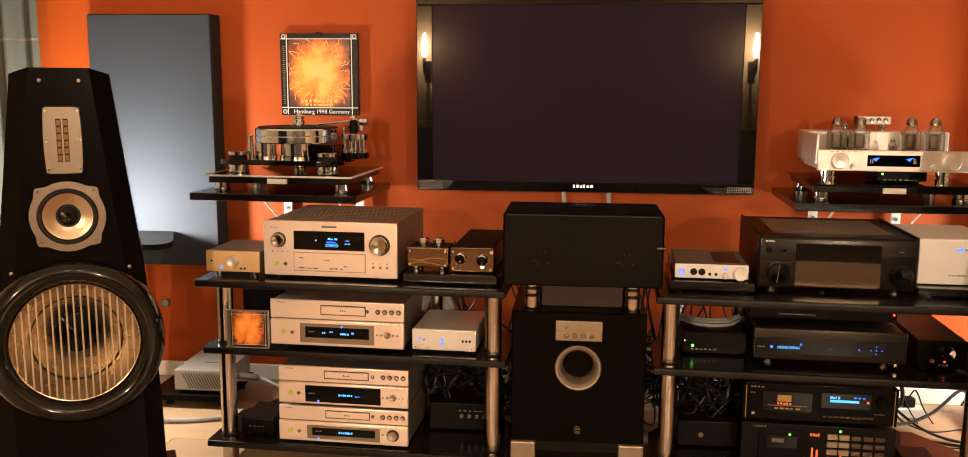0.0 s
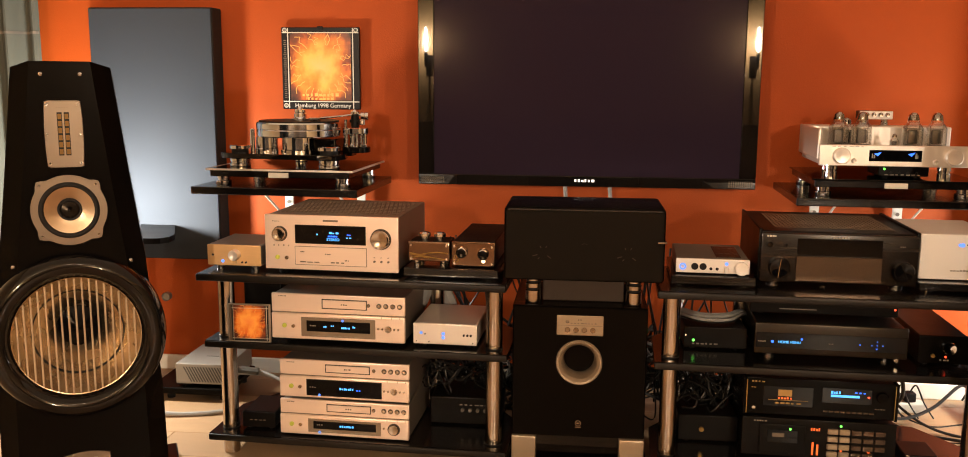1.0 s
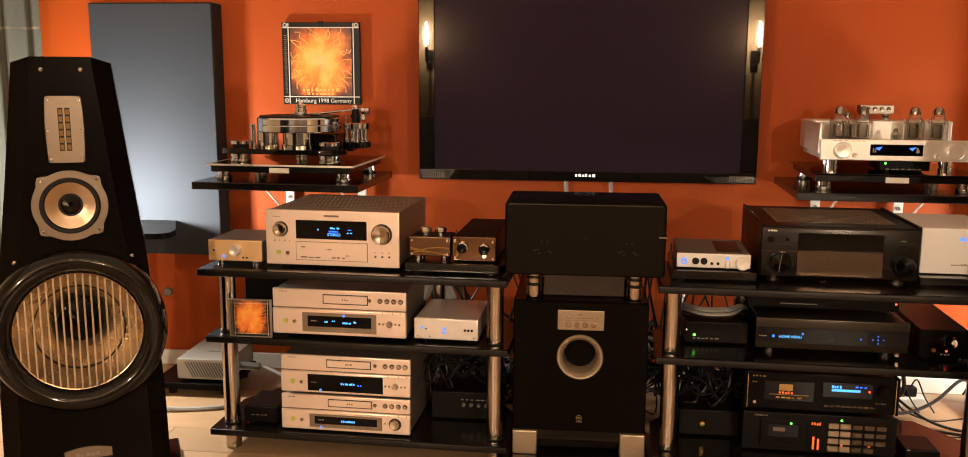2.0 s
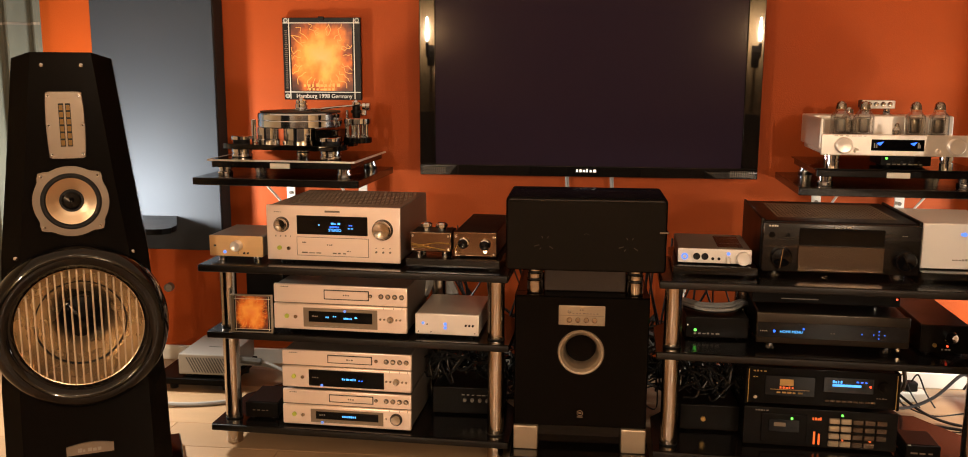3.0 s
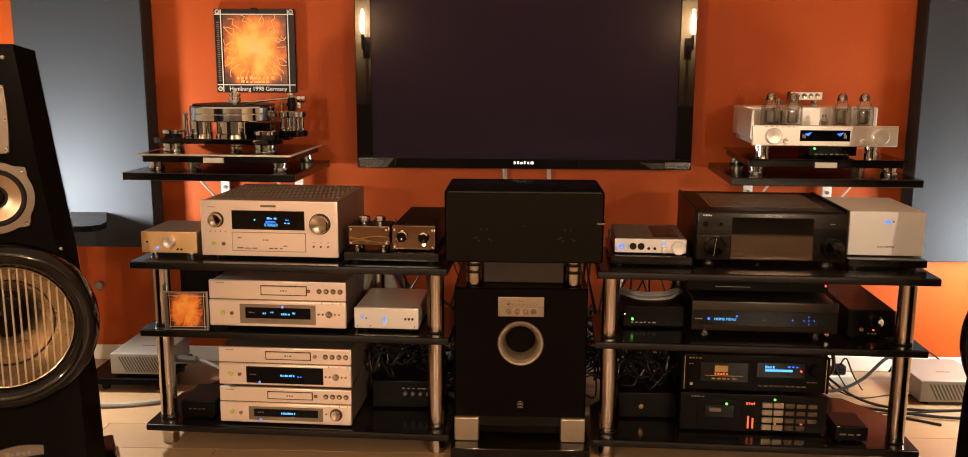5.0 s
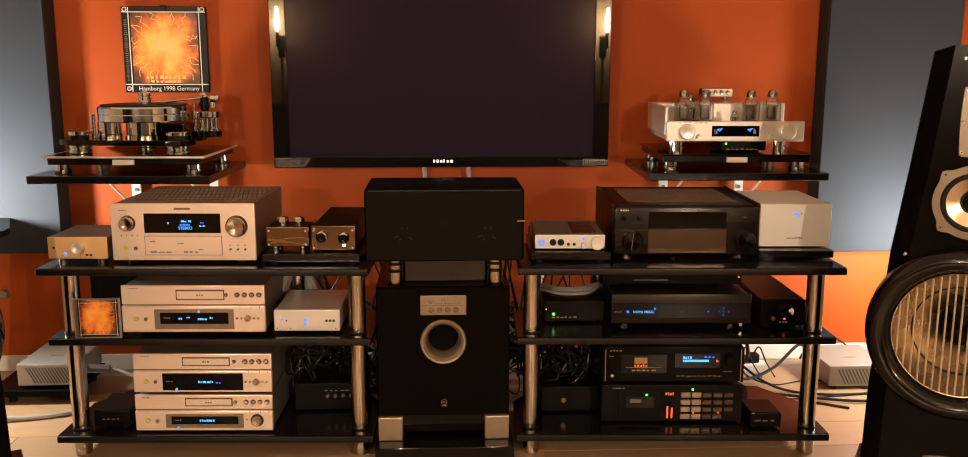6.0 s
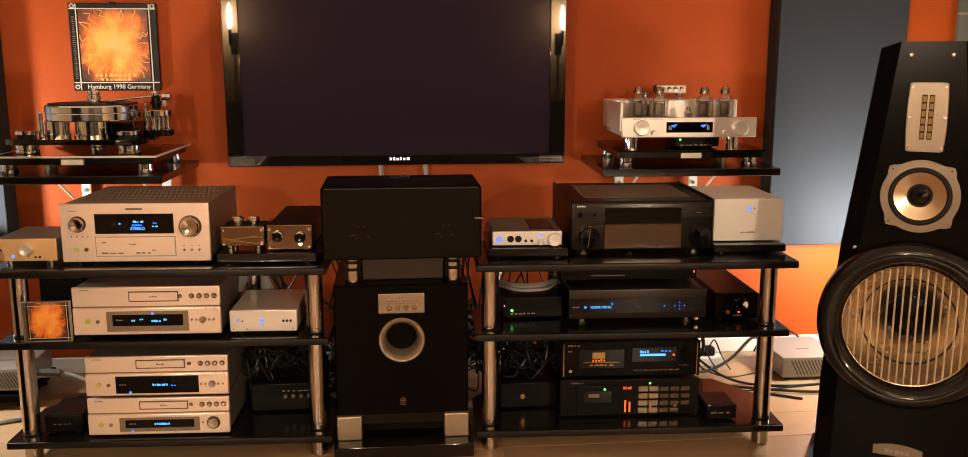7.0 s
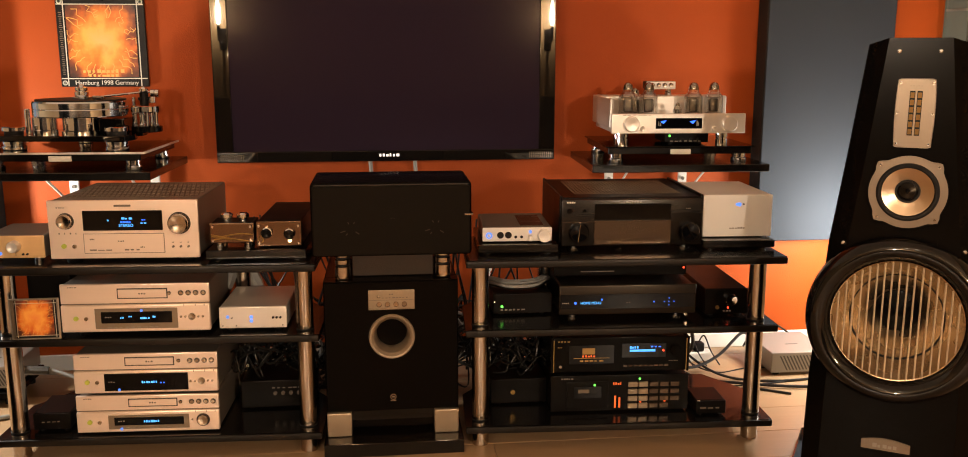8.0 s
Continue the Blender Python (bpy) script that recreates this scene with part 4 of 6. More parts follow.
# ---- silver disc players ----
def disc_player(cx, y, z, w, h, label, tray_dx=0.0, wide_window=False, big_knob=False, seed=0, foot=0.012, d=0.30, lines=3):
    th = thing("disc_player", label, "disc player", (cx, y, z), TURN, "silver disc players")
    feet(th, w, d, foot, 0.02, M_RUBBER)
    zm = foot + (h - foot) * 0.58
    part("case", box(nb(), -w / 2 + 0.004, w / 2 - 0.004, 0.012, d, foot, h - 0.002, 0.003), M_CASE, th, "grey brown steel cover")
    part("upper_front", box(nb(), -w / 2, w / 2, 0.0, 0.012, zm + 0.0015, h, 0.003, 2), M_SILVER, th, "champagne upper front")
    part("lower_front", box(nb(), -w / 2, w / 2, -0.005, 0.012, foot, zm - 0.0015, 0.004, 2), M_SILVER, th, "champagne lower front, set forward")
    part("front_groove", box(nb(), -w / 2 + 0.001, w / 2 - 0.001, 0.003, 0.012, zm - 0.003, zm + 0.003), M_LEGEND_DK, th)
    hu = h - zm
    tz0, tz1 = zm + hu * 0.31, h - hu * 0.27
    t0, t1 = -0.070 + tray_dx, 0.070 + tray_dx
    part("tray_gap", box(nb(), t0 - 0.003, t1 + 0.003, -0.001, 0.002, tz0 - 0.003, tz1 + 0.003), M_TRAY_GAP, th)
    part("disc_tray", box(nb(), t0, t1, -0.003, 0.002, tz0, tz1, 0.001), M_SILVER, th, "closed disc tray")
    bars(th, "legend", -0.01 + tray_dx, 0.012 + tray_dx, (tz0 + tz1) / 2 - 0.002, (tz0 + tz1) / 2 + 0.003, 3, -0.003, M_LEGEND_DK, seed)
    for i, x in enumerate((0.100, 0.134, 0.156, 0.178, 0.200)):
        r = 0.0044 if i == 0 else 0.0062
        button(th, x * w / 0.434, (tz0 + tz1) / 2, r, M_KNOB)
        part("button_ring", lathe(nb(), [(r * 1.32, 0), (r * 1.32, -0.001), (r * 1.05, -0.001), (r * 1.05, 0)], (x * w / 0.434, 0, (tz0 + tz1) / 2), "y", 18, True), M_TRAY_GAP, th)
    lz0, lz1 = foot + 0.010, zm - 0.012
    x0, x1 = (-0.122, 0.124) if wide_window else (-0.118, 0.122)
    if not wide_window:
        part("display_surround", box(nb(), x0, x1, -0.0065, -0.004, lz0, lz1, 0.001), M_SILVER_DK, th, "darker display surround")
        wx0, wx1, wz0, wz1 = x0 + 0.018, x1 - 0.016, lz0 + (lz1 - lz0) * 0.28, lz1 - (lz1 - lz0) * 0.16
        bars(th, "legend", x0 + 0.035, x1 - 0.05, lz0 + 0.003, lz0 + 0.006, 9, -0.0065, M_LEGEND, seed + 3)
    else:
        wx0, wx1, wz0, wz1 = x0, x1, lz0 - 0.002, lz1 + 0.003
    part("display_window", box(nb(), wx0, wx1, -0.0085, -0.004, wz0, wz1, 0.001), M_WINDOW, th, "black display window")
    zc = (wz0 + wz1) / 2
    if lines == 3:
        for k, (a, b, n, zz) in enumerate(((-0.044, -0.032, 2, -0.003), (-0.02, -0.008, 2, 0.001), (0.014, 0.042, 5, -0.005), (0.05, 0.060, 2, -0.001))):
            bars(th, "display_line", a, b, zc + zz, zc + zz + 0.006, n, -0.0085, M_CYAN, seed + k)
        led(th, 0.018, wz1 + 0.003, 0.004, M_BLUE_LED, -0.007)
    else:
        bars(th, "display_line", -0.012, 0.036, zc - 0.003, zc + 0.004, 7, -0.0085, M_CYAN, seed)
        if lines == 2:
            bars(th, "display_line", 0.042, 0.060, zc - 0.004, zc, 2, -0.0085, M_BLUE, seed + 5)
        led(th, -0.079, lz0 + 0.002, 0.004, M_BLUE_LED, -0.0085)
    bars(th, "legend", wx0 + 0.012, wx0 + 0.034, zc, zc + 0.004, 3, -0.0085, M_LEGEND, seed + 9)
    button(th, -0.172, (lz0 + lz1) / 2 + 0.002, 0.0070, M_LIME, -0.005, "power_button", "lime green lit power button")
    button(th, -0.143, (lz0 + lz1) / 2 + 0.001, 0.0055, M_KNOB, -0.005, "headphone_socket")
    if big_knob:
        knob(th, 0.164, zc, 0.0165, 0.010, M_KNOB, -0.005, "jog_knob")
        part("jog_ring", lathe(nb(), [(0.020, 0), (0.020, -0.003), (0.0168, -0.003), (0.0168, 0)], (0.164, -0.005, zc), "y", 28, True), M_TRAY_GAP, th)
        button(th, 0.132, zc + 0.002, 0.0028, M_KNOB, -0.005)
    else:
        knob(th, 0.164, zc, 0.0105, 0.008, M_KNOB, -0.005, "jog_knob")
        for dx in (-0.032, -0.019, 0.019, 0.032):
            button(th, 0.164 + dx, zc, 0.0032, M_KNOB, -0.005)
    for x in (0.141, 0.174, 0.200):
        part("tick_mark", box(nb(), x, x + 0.0015, -0.0055, -0.004, zm - 0.008, zm - 0.002), M_LEGEND_DK, th)
    bars(th, "legend", -w / 2 + 0.024, -w / 2 + 0.05, h - 0.010, h - 0.007, 4, 0.0, M_LEGEND_DK, seed + 11)


disc_player(-0.738, 2.698, 0.395, 0.432, 0.157, "champagne silver disc player with blue display on the rack's middle shelf", 0.022, False, False, 3)
disc_player(-0.722, 2.698, 0.205, 0.424, 0.132, "champagne silver disc player stacked on another one", 0.012, True, False, 40, foot=0.010, lines=2, d=0.33)
disc_player(-0.724, 2.698, 0.084, 0.424, 0.121, "champagne silver disc player on the rack's lowest shelf", 0.016, False, True, 60, foot=0.006, lines=1, d=0.33)


def dac():
    th = small_box("converter", "silver digital converter with three blue lights on the rack", "converter", -0.500, -0.299, 2.698, 2.95, 0.395, 0.471, M_SILVER2, M_SILVER2, rz=TURN, footh=0.010)
    led(th, -0.075, 0.046, 0.0045, M_BLUE_LED)
    led(th, -0.005, 0.045, 0.0050, M_BLUE_LED)
    led(th, -0.005, 0.033, 0.0050, M_BLUE_LED)
    button(th, -0.062, 0.043, 0.002, M_RUBBER)
    for i in range(3):
        button(th, 0.060 + i * 0.011, 0.043, 0.0035, M_RUBBER, name="toggle")
    for x in (-0.09, -0.05, 0.088):
        button(th, x, 0.019, 0.0015, M_RUBBER, name="screw")


dac()

# plain black filler box, added to keep the space behind the disc case dark
small_box("filler_box", "plain black filler box added behind a disc case on the rack", "box", -1.090, -0.962, 2.83, 3.02, 0.395, 0.575, M_CASE_BLK, M_CASE_BLK, rz=TURN)

# small dark boxes on the lowest left shelf
th = small_box("power_supply_box", "small black supply box on the lowest shelf", "power supply", -1.075, -0.965, 2.74, 2.90, 0.084, 0.142, M_CASE_BLK, M_CASE_BLK)
bars(th, "legend", -0.03, 0.03, 0.030, 0.033, 4, 0.0, M_LEGEND_DK, 3)
th = small_box("amplifier_box", "black box with three dim knobs in the rack's shade", "amplifier", -0.47, -0.235, 2.85, 3.02, 0.084, 0.180, M_CASE_BLK, M_CASE_BLK)
for i in range(4):
    button(th, -0.01 + i * 0.025, 0.055, 0.006, M_CASE, name="dim_knob", depth=0.008)
bars(th, "legend", -0.02, 0.08, 0.070, 0.074, 6, 0.0, M_LEGEND, 8)


# ---- subwoofer with centre loudspeaker ----
def subwoofer():
    x0, x1 = -0.189, 0.221
    w = (x1 - x0) / 2
    cx = (x0 + x1) / 2
    slab_th = thing("floor_plinth", "glossy black plinth under the subwoofer", "plinth", (cx, 2.635, 0.0))
    part("block", box(nb(), -w - 0.008, w + 0.012, 0, 0.50, 0.0, 0.044, 0.003, 2), M_LACQUER, slab_th)
    th = thing("subwoofer", "large black subwoofer with silver port ring and feet", "subwoofer", (cx, 2.70, 0.044))
    part("cabinet", box(nb(), -w, w, 0.0605, 0.44, 0.078, 0.495, 0.004, 2), M_SATIN, th, "black cabinet")
    bm = nb()
    fr = [bm.verts.new(p) for p in ((-w + 0.004, 0, 0.082), (w - 0.004, 0, 0.082), (w - 0.004, 0, 0.491), (-w + 0.004, 0, 0.491))]
    md = [bm.verts.new(p) for p in ((-w, 0.006, 0.078), (w, 0.006, 0.078), (w, 0.006, 0.495), (-w, 0.006, 0.495))]
    bk = [bm.verts.new(p) for p in ((-w, 0.0604, 0.078), (w, 0.0604, 0.078), (w, 0.0604, 0.495), (-w, 0.0604, 0.495))]
    holed_field(bm, fr, 0.0, 0.320, 0.066)
    for p, q in ((fr, md), (md, bk)):
        for i in range(4):
            bm.faces.new((p[i], p[(i + 1) % 4], q[(i + 1) % 4], q[i]))
    bmesh.ops.recalc_face_normals(bm, faces=bm.faces)
    part("front_panel", bm, M_SATIN, th, "black front panel")
    part("recess", box(nb(), -w + 0.07, w - 0.07, 0.03, 0.42, 0.012, 0.0775, 0.004), M_LACQUER, th, "dark recessed base")
    for sgn in (-1, 1):
        a, b = sorted((sgn * w, sgn * (w - 0.076)))
        part("foot", box(nb(), a, b, -0.008, 0.09, 0.0, 0.0775, 0.004, 2), M_SUB_TRIM, th, "silver corner foot")
    part("port_ring", lathe(nb(), [(0.071, 0.0), (0.071, -0.003), (0.068, -0.006), (0.063, -0.005), (0.055, 0.004), (0.049, 0.020), (0.047, 0.056), (0.0475, 0.058), (0.066, 0.02)], (0.0, 0.0, 0.320), "y", 56, True), M_SUB_TRIM, th, "flared silver port ring")
    # flat black disc stands in for the shaded inside of the port
    part("port_dark_disc", lathe(nb(), [(0.048, 0.0590), (0.043, 0.0591), (0.020, 0.0592), (0.001, 0.0593)], (0.0, 0.0, 0.320), "y", 40), M_SATIN, th, "black disc standing in for the port's dark inside")
    pan = part("control_panel", box(nb(), -0.070, 0.071, -0.004, 0.001, 0.406, 0.468, 0.002, 2), M_SUB_TRIM, th, "silver control panel")
    part("panel_groove", box(nb(), -0.068, 0.069, -0.0046, -0.0035, 0.4365, 0.4377), M_LEGEND_DK, pan)
    for i in range(4):
        button(pan, -0.037 + i * 0.0255, 0.424, 0.008, M_STEEL, -0.004)
    button(pan, -0.038, 0.450, 0.005, M_CHROME, -0.004, "standby_button")
    bars(pan, "legend", -0.006, 0.008, 0.453, 0.458, 2, -0.004, M_LEGEND_DK, 3)
    bars(pan, "legend", -0.028, 0.055, 0.443, 0.446, 8, -0.004, M_LEGEND_DK, 4)
    part("badge", lathe(nb(), [(0.0095, 0), (0.0095, -0.002), (0.0075, -0.002), (0.0075, 0)], (0.001, 0, 0.124), "y", 22, True), M_STEEL, th, "small round silver badge")
    part("badge_bar", box(nb(), -0.008, 0.010, -0.0015, 0, 0.110, 0.113), M_STEEL, th)
    part("badge_core", box(nb(), -0.0035, 0.0055, -0.0015, 0, 0.1215, 0.1265), M_STEEL, th)


subwoofer()


def centre_speaker():
    x0, x1 = -0.2135, 0.2575
    w = (x1 - x0) / 2
    cx = (x0 + x1) / 2
    th = thing("centre_speaker", "wide black centre loudspeaker with cloth front on chrome feet", "loudspeaker", (cx, 2.62, 0.540))
    part("cabinet", box(nb(), -w, w, 0.012, 0.275, 0.092, 0.312, 0.012, 4), M_SATIN, th, "satin black cabinet")
    # Gloss rod added to draw the highlight along the rounded front edge
    part("edge_highlight_rod", rod(nb(), (-w + 0.012, 0.0075, 0.3045), 0.0042, 2 * w - 0.024, "x", 12, 0.002), M_LACQUER, th, "glossy rod added for the highlight on the rounded front edge")
    part("grille", box(nb(), -w + 0.006, w - 0.006, 0.0, 0.0125, 0.098, 0.303, 0.006, 3), M_CLOTH, th, "black cloth grille")
    for x in (-0.152, 0.156):
        for m, z0, z1, r in ((M_STEEL, 0.0, 0.040, 0.0245), (M_RUBBER, 0.040, 0.046, 0.021), (M_STEEL, 0.046, 0.062, 0.0245), (M_RUBBER, 0.062, 0.068, 0.021), (M_STEEL, 0.068, 0.0915, 0.0245)):
            for y in (0.13, 0.235):
                part("foot" if m is M_STEEL else "damper", rod(nb(), (x, y, z0), r, z1 - z0, "z", 24, 0.002 if m is M_STEEL else 0), m, th)
    part("foam_block", box(nb(), -0.124, 0.128, 0.15, 0.25, 0.0, 0.088, 0.003), M_FOAM, th, "dark brown foam block")
    # Reflections of the drivers through the cloth, drawn as dim bars
    for x in (-0.118, 0.128):
        for k, (a, r0, r1) in enumerate(((200, 0.018, 0.034), (235, 0.020, 0.028), (320, 0.016, 0.030), (110, 0.020, 0.028), (70, 0.020, 0.028))):
            ca, sa = math.cos(radians(a)), math.sin(radians(a))
            bm = tube(nb(), [(x + r0 * ca, 0.0012, 0.178 + r0 * sa * 0.8), (x + r1 * ca, 0.0012, 0.178 + r1 * sa * 0.8)], 0.0018, 6)
            part("driver_glint", bm, M_GLINT, th, "painted glint of the driver behind the cloth")
    part("tweeter_glint", tube(nb(), [(-0.006, 0.0012, 0.205), (0.002, 0.0012, 0.209), (0.010, 0.0012, 0.205)], 0.0014, 6), M_GLINT, th, "painted glint of the tweeter behind the cloth")
    part("side_clip", box(nb(), w - 0.024, w + 0.003, -0.004, 0.03, 0.213, 0.2185, 0.001), M_STEEL, th, "small metal clip")


centre_speaker()


# ---- right rack, upper tier ----
def silver_headphone_amp():
    th = small_box("headphone_amplifier", "flat silver headphone amplifier with ring light and round knob", "amplifier", 0.297, 0.511, 2.700, 2.955, 0.650, 0.697, M_CASE, M_WHITEBOX, rz=TURN, footh=0.004)
    part("light_ring", lathe(nb(), [(0.010, 0), (0.010, -0.0015), (0.0055, -0.0015), (0.0055, 0)], (-0.087, 0, 0.023), "y", 24, True), M_BLUE_LED, th, "glowing blue ring")
    button(th, -0.087, 0.023, 0.005, M_WHITEBOX, name="power_button")
    for x in (-0.052, -0.028):
        button(th, x, 0.024, 0.0105, M_RUBBER, name="headphone_socket", depth=0.002)
    for x in (-0.005, 0.013):
        button(th, x, 0.018, 0.0045, M_RUBBER, name="headphone_socket", depth=0.002)
    part("toggle", box(nb(), 0.034, 0.046, -0.014, 0, 0.006, 0.024, 0.002), M_WHITEBOX, th)
    led(th, 0.040, 0.034, 0.005, M_BLUE_LED)
    knob(th, 0.083, 0.022, 0.0205, 0.016, M_WHITEBOX, name="volume_knob")
    part("top_window", box(nb(), 0.012, 0.085, 0.03, 0.21, 0.0465, 0.0485, 0.0005), M_BRONZE_LT, th, "dark window in the lid")


silver_headphone_amp()


def dark_receiver():
    w, h, d = 0.452, 0.160, 0.43
    th = thing("av_receiver", "black titanium audio receiver, switched off, on the rack", "receiver", (0.763, 2.698, 0.62), TURN)
    feet(th, w, d, 0.014, 0.02, M_CHROME)
    part("case", box(nb(), -w / 2 + 0.010, w / 2 - 0.010, 0.012, d, 0.014, h + 0.004, 0.004, 2), M_CASE_BLK, th, "black steel cover")
    part("front_plate", box(nb(), -w / 2 + 0.004, w / 2 - 0.004, 0.0, 0.012, 0.012, h, 0.006, 3), M_BRONZE, th, "dark brushed front")
    for sgn in (-1, 1):
        a, b = sorted((sgn * w / 2, sgn * (w / 2 - 0.0095)))
        part("side_cheek", box(nb(), a, b, 0.0125, d - 0.01, 0.014, h + 0.010, 0.003, 2), M_CASE_BLK, th, "raised side cheek")
    bm = nb()
    for r in range(12):
        for c in range(30):
            x = -0.17 + c * 0.0115
            y = 0.08 + r * 0.025
            box(bm, x, x + 0.008, y, y + 0.017, h + 0.0045, h + 0.0055)
    part("top_vents", bm, M_VENT, th, "rows of tan ventilation slots")
    part("display_window", box(nb(), -0.118, 0.120, -0.0035, 0.0, 0.096, 0.146, 0.001), M_WINDOW, th, "dark display window")
    part("flap", box(nb(), -0.120, 0.122, -0.005, 0.0, 0.018, 0.093, 0.0015), M_BRONZE_LT, th, "brushed titanium flap")
    part("front_ridge", box(nb(), -w / 2 + 0.006, -0.122, -0.003, 0.0, 0.088, 0.0905), M_BRONZE_LT, th)
    for x in (-0.168, 0.178):
        knob(th, x, 0.058, 0.031, 0.022, M_WINDOW, name="volume_knob" if x > 0 else "selector_knob")
        a = Vector((math.sin(0.12 if x < 0 else -0.5), math.cos(0.12 if x < 0 else -0.5))) * 0.028
        bm = tube(nb(), [(x - a.x, -0.0225, 0.058 - a.y), (x + a.x, -0.0225, 0.058 + a.y)], 0.0016, 5)
        part("pointer", bm, M_STEEL, th, "bright pointer line")
    for x in (-0.196, -0.150):
        button(th, x, 0.124, 0.0085 if x < -0.17 else 0.005, M_WINDOW, name="button")
    bars(th, "legend", -0.205, -0.175, 0.148, 0.153, 4, 0.0, M_PRINT_LINE, 5, "small pale maker's mark")
    bars(th, "legend", -0.02, 0.03, 0.148, 0.152, 6, 0.0, M_LEGEND, 6)
    bars(th, "legend", 0.168, 0.184, 0.128, 0.131, 3, 0.0, M_LEGEND, 7)
    part("front_emblem", tube(nb(), [(-0.055, 0.005, -0.004), (-0.045, 0.0, 0.001), (-0.032, 0.0, 0.004)], 0.002, 5), M_STEEL, th)


dark_receiver()


def pearl_amp():
    th = small_box("power_amplifier", "square pearl white power amplifier with blue light", "amplifier", 0.997, 1.219, 2.715, 3.02, 0.648, 0.784, M_WHITEBOX, M_WHITEBOX, rz=TURN, footh=0.003, bev=0.004)
    led(th, 0.004, 0.106, 0.006, M_BLUE_LED)
    led(th, -0.003, 0.106, 0.0045, M_BLUE_LED)
    button(th, 0.017, 0.107, 0.002, M_RUBBER)
    bars(th, "legend", -0.025, 0.028, 0.028, 0.034, 6, 0.0, M_LEGEND, 15)


pearl_amp()


# ---- right rack, middle tier ----
def black_player():
    w, h, d = 0.437, 0.112, 0.30
    th = thing("disc_player", "black universal disc player with blue display on the rack", "disc player", (0.757, 2.698, 0.395), TURN)
    feet(th, w, d, 0.017, 0.018, M_CHROME)
    part("case", box(nb(), -w / 2 + 0.005, w / 2 - 0.005, 0.012, d, 0.017, h - 0.003, 0.003), M_CASE_BLK, th, "black steel cover")
    part("front_plate", box(nb(), -w / 2, w / 2, 0.0, 0.012, 0.017, h, 0.005, 3), M_BRONZE_MID, th, "black brushed front")
    part("display_window", box(nb(), -w / 2 + 0.004, w / 2 - 0.004, -0.0015, 0.0, 0.036, 0.083, 0.0005), M_WINDOW, th, "smoked display strip")
    words(th, "display_word", "HOME MENU", -0.118, 0.055, 0.0112, -0.002, M_CYAN, "lit blue words")
    led(th, -0.167, 0.056, 0.004, M_BLUE, -0.0015)
    led(th, -0.083, 0.066, 0.003, M_BLUE, -0.0015)
    bars(th, "legend", -0.208, -0.184, 0.054, 0.058, 4, -0.0015, M_LEGEND, 3)
    bars(th, "legend", -0.005, 0.010, 0.054, 0.058, 2, -0.0015, M_LEGEND_DK, 4)
    led(th, 0.083, 0.057, 0.002, M_BLUE, -0.0015)
    for dx, dz in ((-0.015, 0), (0.0, 0.011), (0.0, -0.011), (0.016, 0), (0.0, 0.0)):
        led(th, 0.131 + dx, 0.057 + dz, 0.0015, M_BLUE, -0.0015)
    button(th, 0.186, 0.015, 0.006, M_STEEL, name="socket_cap")


black_player()
th = small_box("media_box", "black player with disc slot and red light, stacked on another", "disc player", 0.540, 0.975, 2.80, 2.995, 0.507, 0.572, M_CASE_BLK, M_CASE_BLK, rz=TURN, footh=0.006)
part("disc_slot", box(nb(), -0.13, -0.02, -0.001, 0.0, 0.019, 0.0215), M_LEGEND, th, "pale disc slot")
led(th, 0.208, 0.030, 0.003, M_RED_LED)
th = small_box("network_switch", "black network box with green light on the rack", "network box", 0.338, 0.530, 2.78, 2.95, 0.395, 0.466, M_CASE_BLK, M_CASE_BLK)
led(th, -0.066, 0.030, 0.0042, M_GREEN_LED)
bars(th, "legend", -0.07, 0.01, 0.017, 0.022, 6, 0.0, M_LEGEND, 3)
led(th, -0.09, 0.046, 0.0018, M_WARM_LED)
th = small_box("headphone_amplifier", "long black amplifier with chrome knob and red light", "amplifier", 1.010, 1.150, 2.700, 3.045, 0.395, 0.484, M_CASE_BLK, M_SATIN, rz=TURN)
knob(th, 0.010, 0.058, 0.0195, 0.024, M_CHROME, name="volume_knob")
button(th, -0.030, 0.030, 0.006, M_RIBBON, name="headphone_socket", label="gold socket")
led(th, 0.006, 0.028, 0.0028, M_RED_LED)
bars(th, "legend", -0.01, 0.02, 0.015, 0.020, 3, 0.0, M_LEGEND, 21)


